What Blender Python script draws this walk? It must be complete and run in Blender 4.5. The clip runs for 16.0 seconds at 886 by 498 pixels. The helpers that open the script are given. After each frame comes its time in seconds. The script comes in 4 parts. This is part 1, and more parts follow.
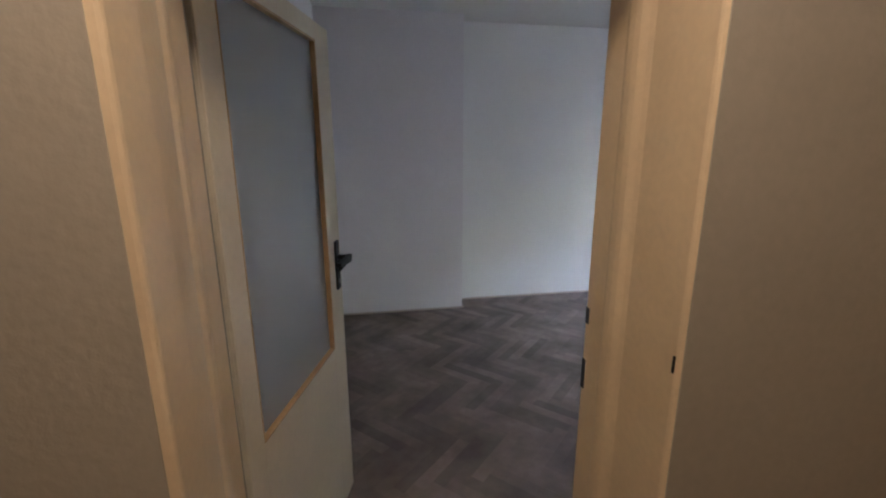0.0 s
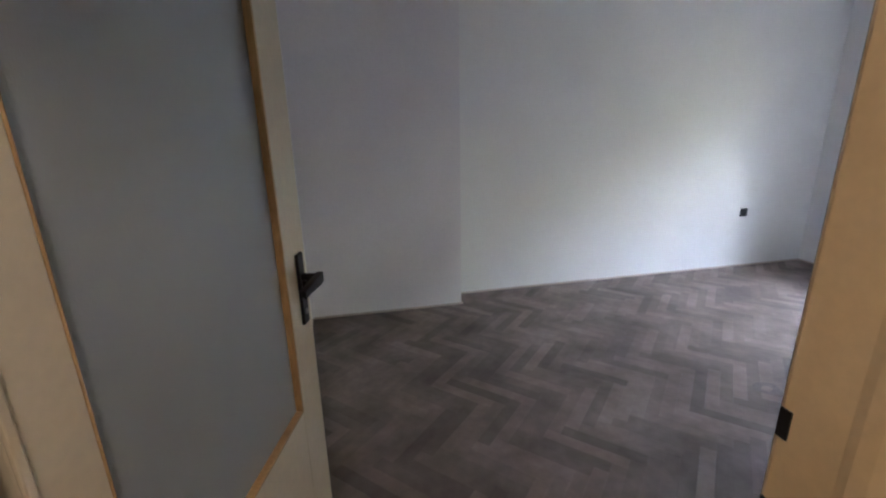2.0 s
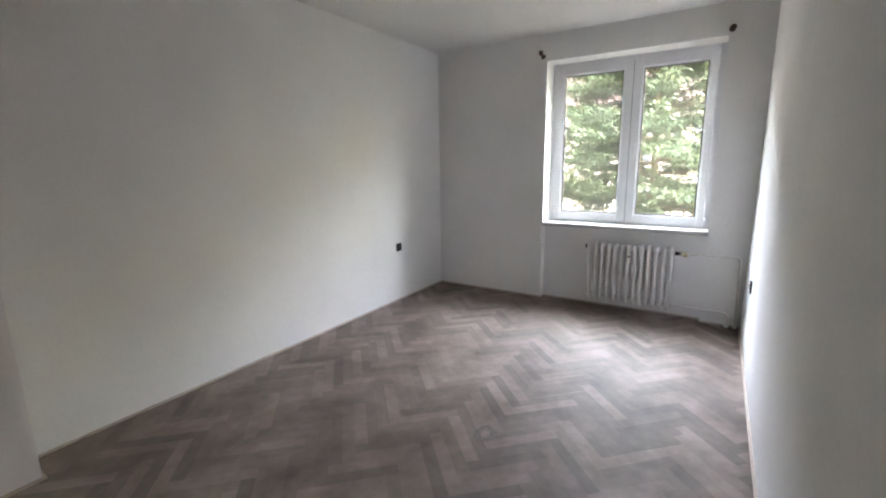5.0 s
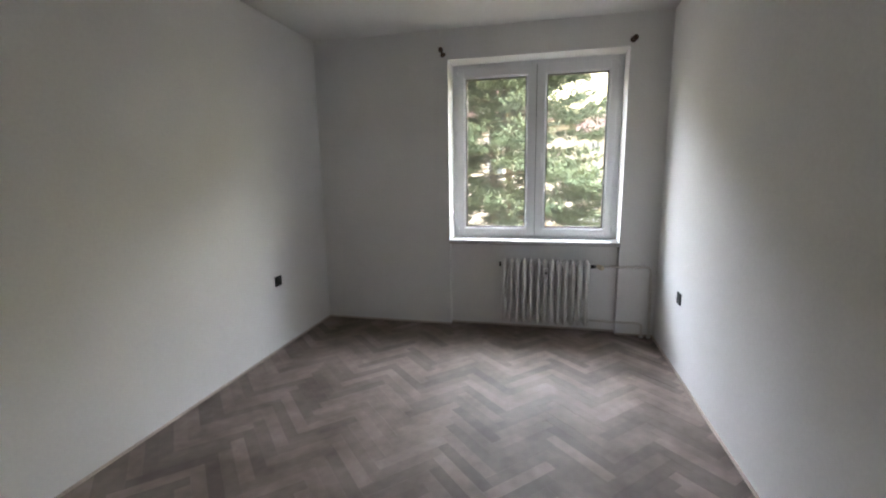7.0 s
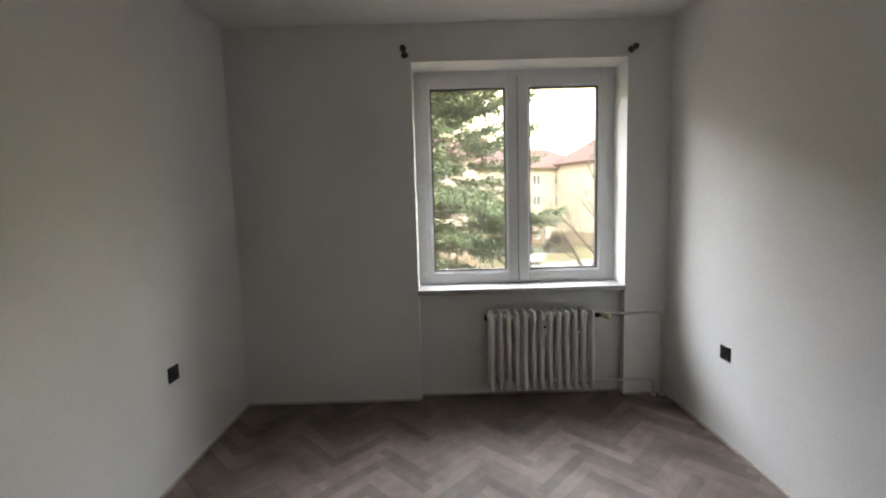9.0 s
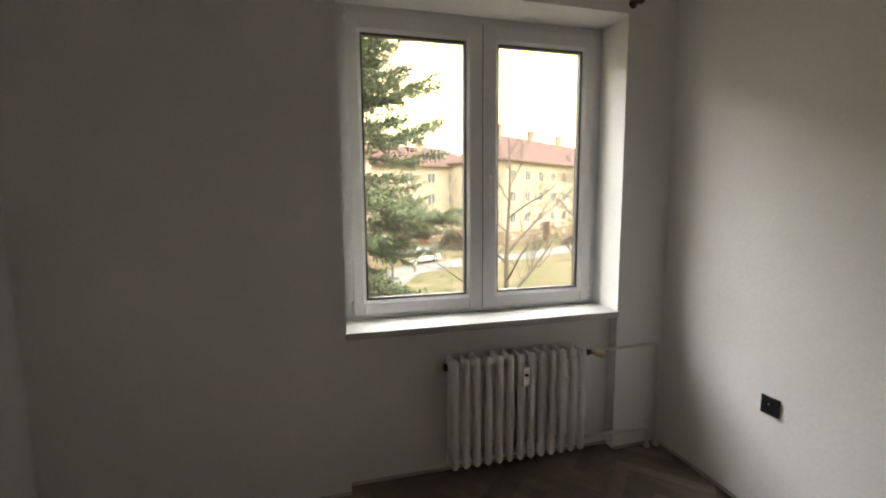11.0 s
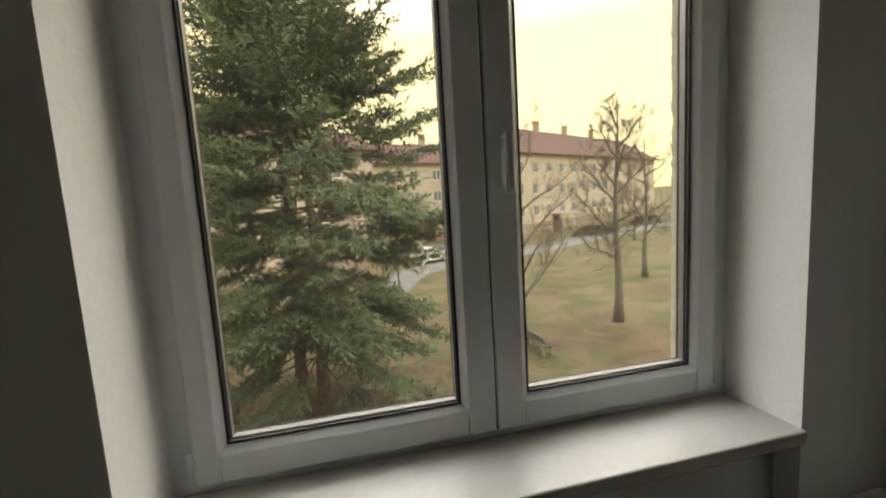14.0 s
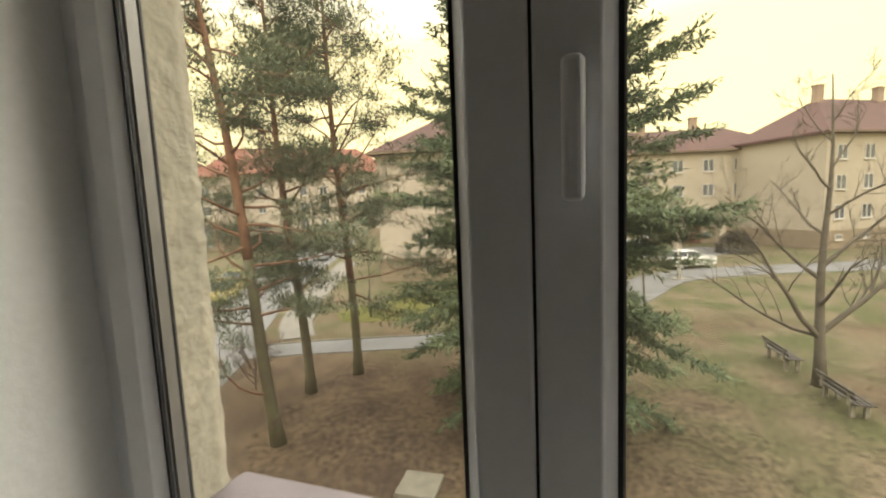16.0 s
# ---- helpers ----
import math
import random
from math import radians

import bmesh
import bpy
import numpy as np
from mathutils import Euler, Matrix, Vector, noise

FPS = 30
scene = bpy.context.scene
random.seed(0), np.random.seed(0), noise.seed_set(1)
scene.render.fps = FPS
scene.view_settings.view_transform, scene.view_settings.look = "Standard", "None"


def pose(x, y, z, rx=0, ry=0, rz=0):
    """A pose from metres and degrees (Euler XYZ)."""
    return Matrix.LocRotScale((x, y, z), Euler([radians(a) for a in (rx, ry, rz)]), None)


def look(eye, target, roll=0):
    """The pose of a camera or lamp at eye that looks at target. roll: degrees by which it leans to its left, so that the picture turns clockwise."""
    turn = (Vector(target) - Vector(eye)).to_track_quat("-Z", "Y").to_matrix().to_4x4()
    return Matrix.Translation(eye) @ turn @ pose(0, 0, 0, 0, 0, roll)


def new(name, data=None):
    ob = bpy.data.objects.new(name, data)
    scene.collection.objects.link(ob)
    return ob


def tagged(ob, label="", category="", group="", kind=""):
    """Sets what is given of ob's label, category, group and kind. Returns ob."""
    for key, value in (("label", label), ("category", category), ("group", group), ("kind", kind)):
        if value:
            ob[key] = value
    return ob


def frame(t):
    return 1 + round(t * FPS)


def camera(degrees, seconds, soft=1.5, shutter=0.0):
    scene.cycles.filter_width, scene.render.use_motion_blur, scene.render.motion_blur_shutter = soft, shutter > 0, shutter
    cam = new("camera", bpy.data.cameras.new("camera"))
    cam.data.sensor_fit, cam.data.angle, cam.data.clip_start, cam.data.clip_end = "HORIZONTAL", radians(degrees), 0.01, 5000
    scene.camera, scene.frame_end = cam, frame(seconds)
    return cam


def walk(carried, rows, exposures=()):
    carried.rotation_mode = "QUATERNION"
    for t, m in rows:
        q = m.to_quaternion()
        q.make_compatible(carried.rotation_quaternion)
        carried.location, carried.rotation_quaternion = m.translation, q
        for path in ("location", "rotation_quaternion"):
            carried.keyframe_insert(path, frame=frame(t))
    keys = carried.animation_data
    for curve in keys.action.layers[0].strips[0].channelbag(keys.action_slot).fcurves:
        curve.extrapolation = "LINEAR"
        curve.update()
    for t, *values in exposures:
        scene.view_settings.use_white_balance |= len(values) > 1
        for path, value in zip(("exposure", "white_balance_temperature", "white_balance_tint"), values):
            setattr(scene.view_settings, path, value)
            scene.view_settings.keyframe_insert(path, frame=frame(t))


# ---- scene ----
cam = camera(91.8, 16.0, 2.1)
PATH = [
    (0, (0.802, 0.718, 1.541), (1.135, 2.636, 1.084), -0.2),
    (0.5, (0.787, 0.922, 1.52), (1.182, 2.821, 1.03), -1.8),
    (1, (0.792, 1.052, 1.524), (1.237, 2.94, 1.039), -1.4),
    (1.5, (0.8, 1.152, 1.516), (1.211, 3.045, 1.015), -1.3),
    (2, (0.821, 1.294, 1.503), (1.213, 3.175, 0.946), -1.2),
    (2.5, (0.856, 1.474, 1.5), (1.33, 3.338, 0.951), -0.9),
    (3, (0.887, 1.619, 1.464), (1.555, 3.415, 0.894), -0.0),
    (3.5, (0.951, 1.77, 1.448), (1.909, 3.439, 0.901), -0.0),
    (4, (1.075, 1.916, 1.444), (2.317, 3.385, 0.896), -0.6),
    (4.5, (1.156, 2.003, 1.445), (2.688, 3.212, 1.008), -1.0),
    (4.7, (1.167, 2.021, 1.446), (2.751, 3.169, 1.03), -0.9),
    (6.8, (1.624, 2.697, 1.432), (3.537, 3.175, 1.096), -1.4),
    (7, (1.664, 2.759, 1.426), (3.582, 3.21, 1.084), -0.9),
    (7.5, (1.861, 2.973, 1.403), (3.801, 3.337, 1.08), -1.3),
    (8, (2.07, 3.105, 1.429), (4.029, 3.402, 1.15), -1.5),
    (8.5, (2.289, 3.313, 1.416), (4.271, 3.431, 1.176), -0.8),
    (9, (2.498, 3.437, 1.431), (4.488, 3.427, 1.228), -1.6),
    (9.2, (2.567, 3.486, 1.435), (4.554, 3.429, 1.213), -0.6),
    (11.3, (3.602, 3.68, 1.453), (5.514, 3.133, 1.248), -0.9),
    (11.5, (3.645, 3.694, 1.466), (5.551, 3.124, 1.269), -1.1),
    (12, (3.875, 3.641, 1.449), (5.77, 3.044, 1.225), -1.4),
    (12.5, (4.13, 3.542, 1.452), (6.024, 2.926, 1.268), -0.8),
    (13, (4.352, 3.443, 1.444), (6.24, 2.819, 1.229), -0.9),
    (13.5, (4.608, 3.311, 1.455), (6.5, 2.706, 1.224), -1.4),
    (14, (4.766, 3.195, 1.451), (6.7, 2.74, 1.214), -3.4),
    (14.5, (4.922, 3.0, 1.455), (6.908, 2.883, 1.251), -1.3),
    (15, (5.019, 2.897, 1.442), (7.008, 2.947, 1.236), -1.7),
    (15.5, (5.165, 2.839, 1.432), (7.113, 3.239, 1.212), -1.6),
    (16, (5.272, 2.779, 1.458), (7.151, 3.429, 1.247), -2.4),
]

EXPOSURES = [
    (0.0, 2.1, 5100, 20), (0.5, 2.2, 5050, 20), (1.5, 2.3, 5150, 20), (2.5, 2.2, 5350, 20), (3.0, 2.22, 5450, 20), (4.0, 2.12, 5650, 19), (4.5, 2.1, 5750, 18),
    (7.0, 1.25, 5950, 17), (9.0, 0.8, 6300, 16), (11.5, 0.2, 7000, 15), (12.5, -0.4, 7100, 15), (13.5, -0.8, 7150, 15), (14.0, -0.88, 7150, 15), (14.5, -0.74, 7150, 14), (15.0, -0.72, 7150, 14), (16.0, -0.80, 7150, 14),
]
walk(cam, [(t, look(eye, target, roll)) for t, eye, target, roll in PATH], EXPOSURES)

# ---- world and light ----
world = bpy.data.worlds.new("overcast_sky")
scene.world = world
world.use_nodes = True
wn, wl = world.node_tree.nodes, world.node_tree.links
wn.clear()
w_out = wn.new("ShaderNodeOutputWorld")
w_add = wn.new("ShaderNodeAddShader")
w_cloud = wn.new("ShaderNodeBackground")
w_clear = wn.new("ShaderNodeBackground")
w_sky = wn.new("ShaderNodeTexSky")
w_sky.sky_type = "NISHITA"
w_sky.sun_disc = False
w_sky.sun_elevation, w_sky.sun_rotation = radians(38), radians(250)
w_clear.inputs["Strength"].default_value = 0.05
w_coord = wn.new("ShaderNodeTexCoord")
w_sep = wn.new("ShaderNodeSeparateXYZ")
w_ramp = wn.new("ShaderNodeValToRGB")
w_ramp.color_ramp.elements[0].position = 0.0
w_ramp.color_ramp.elements[0].color = (0.37, 0.335, 0.188, 1)
w_ramp.color_ramp.elements[1].position = 1.0
w_ramp.color_ramp.elements[1].color = (0.92, 0.97, 1.0, 1)
for at, col in ((0.33, (0.43, 0.388, 0.225, 1)), (0.55, (0.78, 0.81, 0.83, 1))):
    w_ramp.color_ramp.elements.new(at).color = col
w_cloud.inputs["Strength"].default_value = 8.0
wl.new(w_coord.outputs["Generated"], w_sep.inputs[0])
wl.new(w_sep.outputs["Z"], w_ramp.inputs[0])
wl.new(w_ramp.outputs[0], w_cloud.inputs[0])
wl.new(w_sky.outputs[0], w_clear.inputs[0])
wl.new(w_cloud.outputs[0], w_add.inputs[0])
wl.new(w_clear.outputs[0], w_add.inputs[1])
wl.new(w_add.outputs[0], w_out.inputs[0])

sun = new("sun", bpy.data.lights.new("sun", "SUN"))
sun.data.energy, sun.data.angle, sun.data.color = 1.7, radians(15), (1.0, 0.94, 0.84)
sun.matrix_world = look((-40, -25, 40), (0, 0, 0))

# unseen area lamp added over the park to boost high-sky light through the window
sky_fill_lamp = new("sky_fill_lamp", bpy.data.lights.new("sky_fill_lamp", "AREA"))
sky_fill_lamp.data.shape, sky_fill_lamp.data.size, sky_fill_lamp.data.size_y = "RECTANGLE", 26.0, 4.4
sky_fill_lamp.data.energy, sky_fill_lamp.data.color = 3700.0, (0.90, 0.95, 1.0)
sky_fill_lamp.matrix_world = look((11.0, 2.9, 7.1), (5.0, 2.9, 4.7))

hall_bulb = new("hall_bulb", bpy.data.lights.new("hall_bulb", "POINT"))
hall_bulb.data.energy, hall_bulb.data.color, hall_bulb.data.shadow_soft_size = 5.4, (1.0, 0.73, 0.44), 0.08
hall_bulb.location = (0.80, 0.85, 2.38)

# ---- materials ----
MATS = {}


def material(name, color, rough=0.6, spread=0.12, scale=6.0, grain=0.0, grain_scale=120.0, metal=0.0, bump=0.0,
             bump_scale=80.0, random_value=0.0, stretch=None, island=False, second=None, spec=0.5, local=False):
    """A Principled surface with large and small variation, relief, and a tint of its own for each object or island."""
    if name in MATS:
        return MATS[name]
    m = bpy.data.materials.new(name)
    m.use_nodes = True
    n, l = m.node_tree.nodes, m.node_tree.links
    p = n["Principled BSDF"]
    p.inputs["Roughness"].default_value = rough
    p.inputs["Metallic"].default_value = metal
    p.inputs["Specular IOR Level"].default_value = spec
    if local:
        where = n.new("ShaderNodeTexCoord").outputs["Object"]
    else:
        where = n.new("ShaderNodeNewGeometry").outputs["Position"]
    if stretch:
        mapping = n.new("ShaderNodeMapping")
        mapping.inputs["Scale"].default_value = stretch
        l.new(where, mapping.inputs["Vector"])
        where = mapping.outputs["Vector"]

    def noise_at(s, detail):
        t = n.new("ShaderNodeTexNoise")
        t.inputs["Scale"].default_value, t.inputs["Detail"].default_value = s, detail
        l.new(where, t.inputs["Vector"])
        return t.outputs["Fac"]

    def mixed(kind, fac, a, b):
        x = n.new("ShaderNodeMix")
        x.data_type, x.blend_type = "RGBA", kind
        for sock, v in ((x.inputs[0], fac), (x.inputs[6], a), (x.inputs[7], b)):
            if hasattr(v, "links"):
                l.new(v, sock)
            else:
                sock.default_value = v
        return x.outputs[2]

    big = noise_at(scale, 5)
    dark = tuple(c * (1 - spread) for c in color) + (1,)
    light = tuple(min(1, c * (1 + spread)) for c in color) + (1,)
    if second:
        light = second + (1,)
    ramp = n.new("ShaderNodeMapRange")
    ramp.inputs[1].default_value, ramp.inputs[2].default_value = 0.3, 0.7
    l.new(big, ramp.inputs[0])
    out = mixed("MIX", ramp.outputs[0], dark, light)
    if grain:
        small = noise_at(grain_scale, 3)
        g = n.new("ShaderNodeMapRange")
        g.inputs[1].default_value, g.inputs[2].default_value = 0.3, 0.7
        g.inputs[3].default_value, g.inputs[4].default_value = 1 - grain, 1 + grain
        l.new(small, g.inputs[0])
        v = n.new("ShaderNodeVectorMath")
        v.operation = "SCALE"
        l.new(out, v.inputs[0])
        l.new(g.outputs[0], v.inputs["Scale"])
        out = v.outputs[0]
    if random_value:
        r = n.new("ShaderNodeNewGeometry").outputs["Random Per Island"] if island else n.new("ShaderNodeObjectInfo").outputs["Random"]
        g = n.new("ShaderNodeMapRange")
        g.inputs[3].default_value, g.inputs[4].default_value = 1 - random_value, 1 + random_value
        l.new(r, g.inputs[0])
        v = n.new("ShaderNodeVectorMath")
        v.operation = "SCALE"
        l.new(out, v.inputs[0])
        l.new(g.outputs[0], v.inputs["Scale"])
        out = v.outputs[0]
    l.new(out, p.inputs["Base Color"])
    if bump:
        b = n.new("ShaderNodeBump")
        b.inputs["Strength"].default_value, b.inputs["Distance"].default_value = bump, 0.01
        l.new(noise_at(bump_scale, 4), b.inputs["Height"])
        l.new(b.outputs[0], p.inputs["Normal"])
    MATS[name] = m
    return m


def clear_glass(name, tint, rough=0.0):
    """A thin pane: light goes straight through, with the gloss of glass on top."""
    m = bpy.data.materials.new(name)
    m.use_nodes = True
    n, l = m.node_tree.nodes, m.node_tree.links
    n.remove(n["Principled BSDF"])
    a, b, mix, fres = (n.new("ShaderNodeBsdf" + k) if k in ("Transparent", "Glossy") else n.new("ShaderNode" + k)
                       for k in ("Transparent", "Glossy", "MixShader", "LayerWeight"))
    a.inputs[0].default_value = tint + (1,)
    b.inputs["Roughness"].default_value = rough
    power, scaled = n.new("ShaderNodeMath"), n.new("ShaderNodeMath")
    power.operation, scaled.operation = "POWER", "MULTIPLY_ADD"
    power.inputs[1].default_value, scaled.inputs[1].default_value, scaled.inputs[2].default_value = 4.5, 0.35, 0.018
    l.new(fres.outputs["Facing"], power.inputs[0])
    l.new(power.outputs[0], scaled.inputs[0])
    l.new(scaled.outputs[0], mix.inputs[0])
    l.new(a.outputs[0], mix.inputs[1])
    l.new(b.outputs[0], mix.inputs[2])
    # thin dirt film that also puts the milky outdoor haze into the glass
    dust_haze, film = n.new("ShaderNodeBsdfTranslucent"), n.new("ShaderNodeMixShader")
    dust_haze.inputs[0].default_value = (0.9, 0.86, 0.78, 1)
    smear = n.new("ShaderNodeTexNoise")
    smear.inputs["Scale"].default_value, smear.inputs["Detail"].default_value = 3.0, 6
    amount = n.new("ShaderNodeMapRange")
    amount.inputs[1].default_value, amount.inputs[2].default_value = 0.3, 0.7
    amount.inputs[3].default_value, amount.inputs[4].default_value = 0.0012, 0.0040
    l.new(n.new("ShaderNodeNewGeometry").outputs["Position"], smear.inputs["Vector"])
    l.new(smear.outputs["Fac"], amount.inputs[0])
    l.new(amount.outputs[0], film.inputs[0])
    l.new(mix.outputs[0], film.inputs[1])
    l.new(dust_haze.outputs[0], film.inputs[2])
    l.new(film.outputs[0], n["Material Output"].inputs[0])
    return m


M_WALL = material("white_wall_paint", (0.84, 0.84, 0.83), 0.85, 0.03, 1.7, 0.02, 60, bump=0.12, bump_scale=55, spec=0.25)
# wall paint dimmed and tinted lilac: the breast's weaker light put into its colour
M_BREAST = material("lilac_dimmed_wall_paint", (0.79, 0.765, 0.78), 0.85, 0.03, 1.7, 0.02, 60, bump=0.12, bump_scale=55, spec=0.25)
M_CEIL = material("ceiling_paint", (0.80, 0.80, 0.78), 0.9, 0.03, 1.3, 0.02, 40, bump=0.1, bump_scale=40, spec=0.2)
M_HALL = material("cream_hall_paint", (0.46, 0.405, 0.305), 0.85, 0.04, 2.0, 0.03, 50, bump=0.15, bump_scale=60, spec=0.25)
M_FRAME = material("cream_enamel", (0.80, 0.63, 0.38), 0.35, 0.06, 4.0, 0.03, 70, bump=0.05, bump_scale=30)
M_LEAF = material("cream_door_enamel", (0.70, 0.63, 0.47), 0.4, 0.06, 3.0, 0.03, 60, bump=0.06, bump_scale=25)
M_BEAD = material("varnished_bead", (0.50, 0.34, 0.16), 0.4, 0.2, 8.0, 0.15, 150, stretch=(1, 1, 0.15))
M_BLACK = material("black_plastic", (0.012, 0.012, 0.013), 0.4, 0.2, 20)
M_BLACKMETAL = material("black_metal", (0.015, 0.014, 0.014), 0.45, 0.3, 30, metal=0.3)
M_PVC = material("white_pvc", (0.80, 0.81, 0.83), 0.3, 0.03, 3.0, 0.02, 40)
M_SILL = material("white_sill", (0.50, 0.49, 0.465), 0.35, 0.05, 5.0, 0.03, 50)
M_SEAL = material("black_rubber", (0.012, 0.012, 0.014), 0.6, 0.2, 40)
M_SPACER = material("aluminium_spacer", (0.22, 0.21, 0.20), 0.5, 0.1, 30, metal=0.5)
M_RAD = material("radiator_enamel", (0.76, 0.75, 0.73), 0.32, 0.05, 9.0, 0.04, 60)
M_PIPE = material("pipe_enamel", (0.74, 0.72, 0.68), 0.4, 0.06, 9.0, 0.04, 60)
M_IVORY = material("ivory_plastic", (0.70, 0.62, 0.44), 0.4, 0.08, 20)
M_WHITEPL = material("white_plastic", (0.75, 0.73, 0.70), 0.4, 0.05, 20)
M_BROWN = material("dark_brown_wood", (0.07, 0.035, 0.02), 0.4, 0.3, 30)
M_PARQ = material("worn_oak_parquet", (0.165, 0.128, 0.106), 0.58, 0.16, 3.2, 0.10, 17.0, bump=0.05, bump_scale=40, random_value=0.26,
    second=(0.262, 0.216, 0.186), spec=0.32)
M_PARQ2 = material("worn_oak_parquet_edge", (0.165, 0.128, 0.106), 0.58, 0.16, 3.2, 0.10, 17.0, bump=0.05, bump_scale=40, random_value=0.26,
    second=(0.262, 0.216, 0.186), spec=0.32, island=True)
M_SUB = material("dark_floor_joint", (0.11, 0.085, 0.07), 0.8, 0.3, 30)
M_STAIN = material("dark_stain", (0.135, 0.108, 0.095), 0.5, 0.3, 40)
M_TRIM = material("pale_beading", (0.52, 0.45, 0.38), 0.55, 0.15, 6.0, 0.1, 60)
M_ROUGH = material("roughcast", (0.33, 0.30, 0.235), 0.95, 0.10, 9.0, 0.12, 90, bump=0.5, bump_scale=70, spec=0.1)
M_FLASH = material("painted_flashing", (0.115, 0.09, 0.095), 0.65, 0.12, 8.0)
M_GLASS = clear_glass("window_glass", (0.97, 0.97, 0.95))

m = bpy.data.materials.new("frosted_glass")
m.use_nodes = True
fp = m.node_tree.nodes["Principled BSDF"]
fp.inputs["Base Color"].default_value = (0.64, 0.70, 0.74, 1)
fp.inputs["Roughness"].default_value = 0.32
fp.inputs["Transmission Weight"].default_value = 0.6
fn = m.node_tree.nodes.new("ShaderNodeTexNoise")
fn.inputs["Scale"].default_value = 130
fb = m.node_tree.nodes.new("ShaderNodeBump")
fb.inputs["Strength"].default_value, fb.inputs["Distance"].default_value = 0.12, 0.01
m.node_tree.links.new(fn.outputs["Fac"], fb.inputs["Height"])
m.node_tree.links.new(fb.outputs[0], fp.inputs["Normal"])
M_FROST = m

M_LAWN = material("green_lawn", (0.099, 0.102, 0.026), 0.95, 0.2, 0.6, 0.25, 9.0, second=(0.132, 0.119, 0.040), bump=0.5, bump_scale=14, spec=0.1)
M_ASPH = material("worn_asphalt", (0.132, 0.129, 0.125), 0.85, 0.15, 0.8, 0.15, 30)
M_PALE = material("pale_paving", (0.165, 0.150, 0.128), 0.85, 0.15, 1.0, 0.15, 20)
M_KERB = material("concrete_kerb", (0.165, 0.145, 0.119), 0.9, 0.2, 3)
M_CONC = material("old_concrete", (0.238, 0.218, 0.172), 0.9, 0.2, 3, 0.15, 40, bump=0.4)
M_BARK_S = material("spruce_bark", (0.14, 0.108, 0.068), 0.95, 0.3, 4, 0.3, 25, bump=0.8, bump_scale=20, second=(0.18, 0.15, 0.08))
M_BARK_P = material("pine_bark_orange", (0.225, 0.112, 0.070), 0.95, 0.3, 3, 0.3, 20, bump=0.8, bump_scale=18, second=(0.28, 0.155, 0.095))
M_BARK_L = material("pine_bark_grey", (0.15, 0.120, 0.085), 0.95, 0.3, 3, 0.3, 20, bump=0.9, bump_scale=15, second=(0.145, 0.135, 0.07))
M_BARK_B = material("bare_bark", (0.130, 0.110, 0.082), 0.95, 0.25, 4, 0.25, 25, bump=0.7, bump_scale=20)
M_SPRUCE = material("spruce_needles", (0.092, 0.134, 0.072), 0.75, 0.3, 0.9, 0.25, 8, random_value=0.35, island=True, second=(0.168, 0.198, 0.106), spec=0.25)
M_PINE = material("pine_needles", (0.105, 0.135, 0.080), 0.75, 0.3, 0.9, 0.25, 8, random_value=0.35, island=True, second=(0.175, 0.195, 0.120), spec=0.25)
M_SHRUB = material("bare_shrub_twigs", (0.086, 0.056, 0.040), 0.95, 0.25, 3)
M_HEDGE = material("dark_hedge", (0.066, 0.056, 0.040), 0.95, 0.3, 3, random_value=0.3, island=True)
M_RENDER = material("ochre_render", (0.395, 0.348, 0.280), 0.95, 0.08, 0.5, 0.06, 5, spec=0.1)
M_RENDER2 = material("pale_render", (0.43, 0.375, 0.315), 0.95, 0.06, 0.4, 0.05, 5, spec=0.1)
M_PLINTH = material("grey_plinth", (0.238, 0.191, 0.139), 0.95, 0.1, 1, spec=0.1)
M_ROOF = material("red_brown_roof_tile", (0.090, 0.044, 0.036), 0.85, 0.2, 0.8, 0.2, 10, bump=0.6, bump_scale=6)
M_ROOF2 = material("orange_roof_tile", (0.231, 0.089, 0.059), 0.85, 0.15, 0.8, 0.15, 10, bump=0.6, bump_scale=6)
M_CHIM = material("chimney_render", (0.317, 0.238, 0.178), 0.9, 0.15, 2)
M_PANE = material("dark_far_pane", (0.10, 0.11, 0.12), 0.12, 0.3, 1.2)
M_WFRAME = material("white_far_frame", (0.495, 0.475, 0.436), 0.6, 0.05, 3)
M_DOORB = material("brown_entrance_door", (0.106, 0.046, 0.030), 0.7, 0.2, 3)
M_BENCH = material("weathered_bench_wood", (0.069, 0.059, 0.048), 0.85, 0.25, 8)
M_TYRE = material("tyre_rubber", (0.02, 0.02, 0.02), 0.8, 0.1, 9)
M_RIM = material("wheel_rim", (0.5, 0.5, 0.5), 0.4, 0.05, 9, metal=0.7)
M_CARGLASS = material("car_window_glass", (0.03, 0.035, 0.04), 0.08, 0.1, 3)

# ---- mesh helpers ----


def box(bm, lo, hi, bevel=0.0, segs=2):
    """A box between two corners, with rounded edges where asked."""
    r = bmesh.ops.create_cube(bm, size=1.0)
    vs = r["verts"]
    size = [hi[i] - lo[i] for i in range(3)]
    for v in vs:
        for i in range(3):
            v.co[i] = lo[i] + (v.co[i] + 0.5) * size[i]
    if bevel:
        es = list({e for v in vs for e in v.link_edges})
        bmesh.ops.bevel(bm, geom=es, offset=bevel, segments=segs, affect="EDGES", profile=0.5)
    return bm


def boxes(*pairs, bevel=0.0):
    bm = bmesh.new()
    for lo, hi in pairs:
        box(bm, lo, hi, bevel)
    return bm


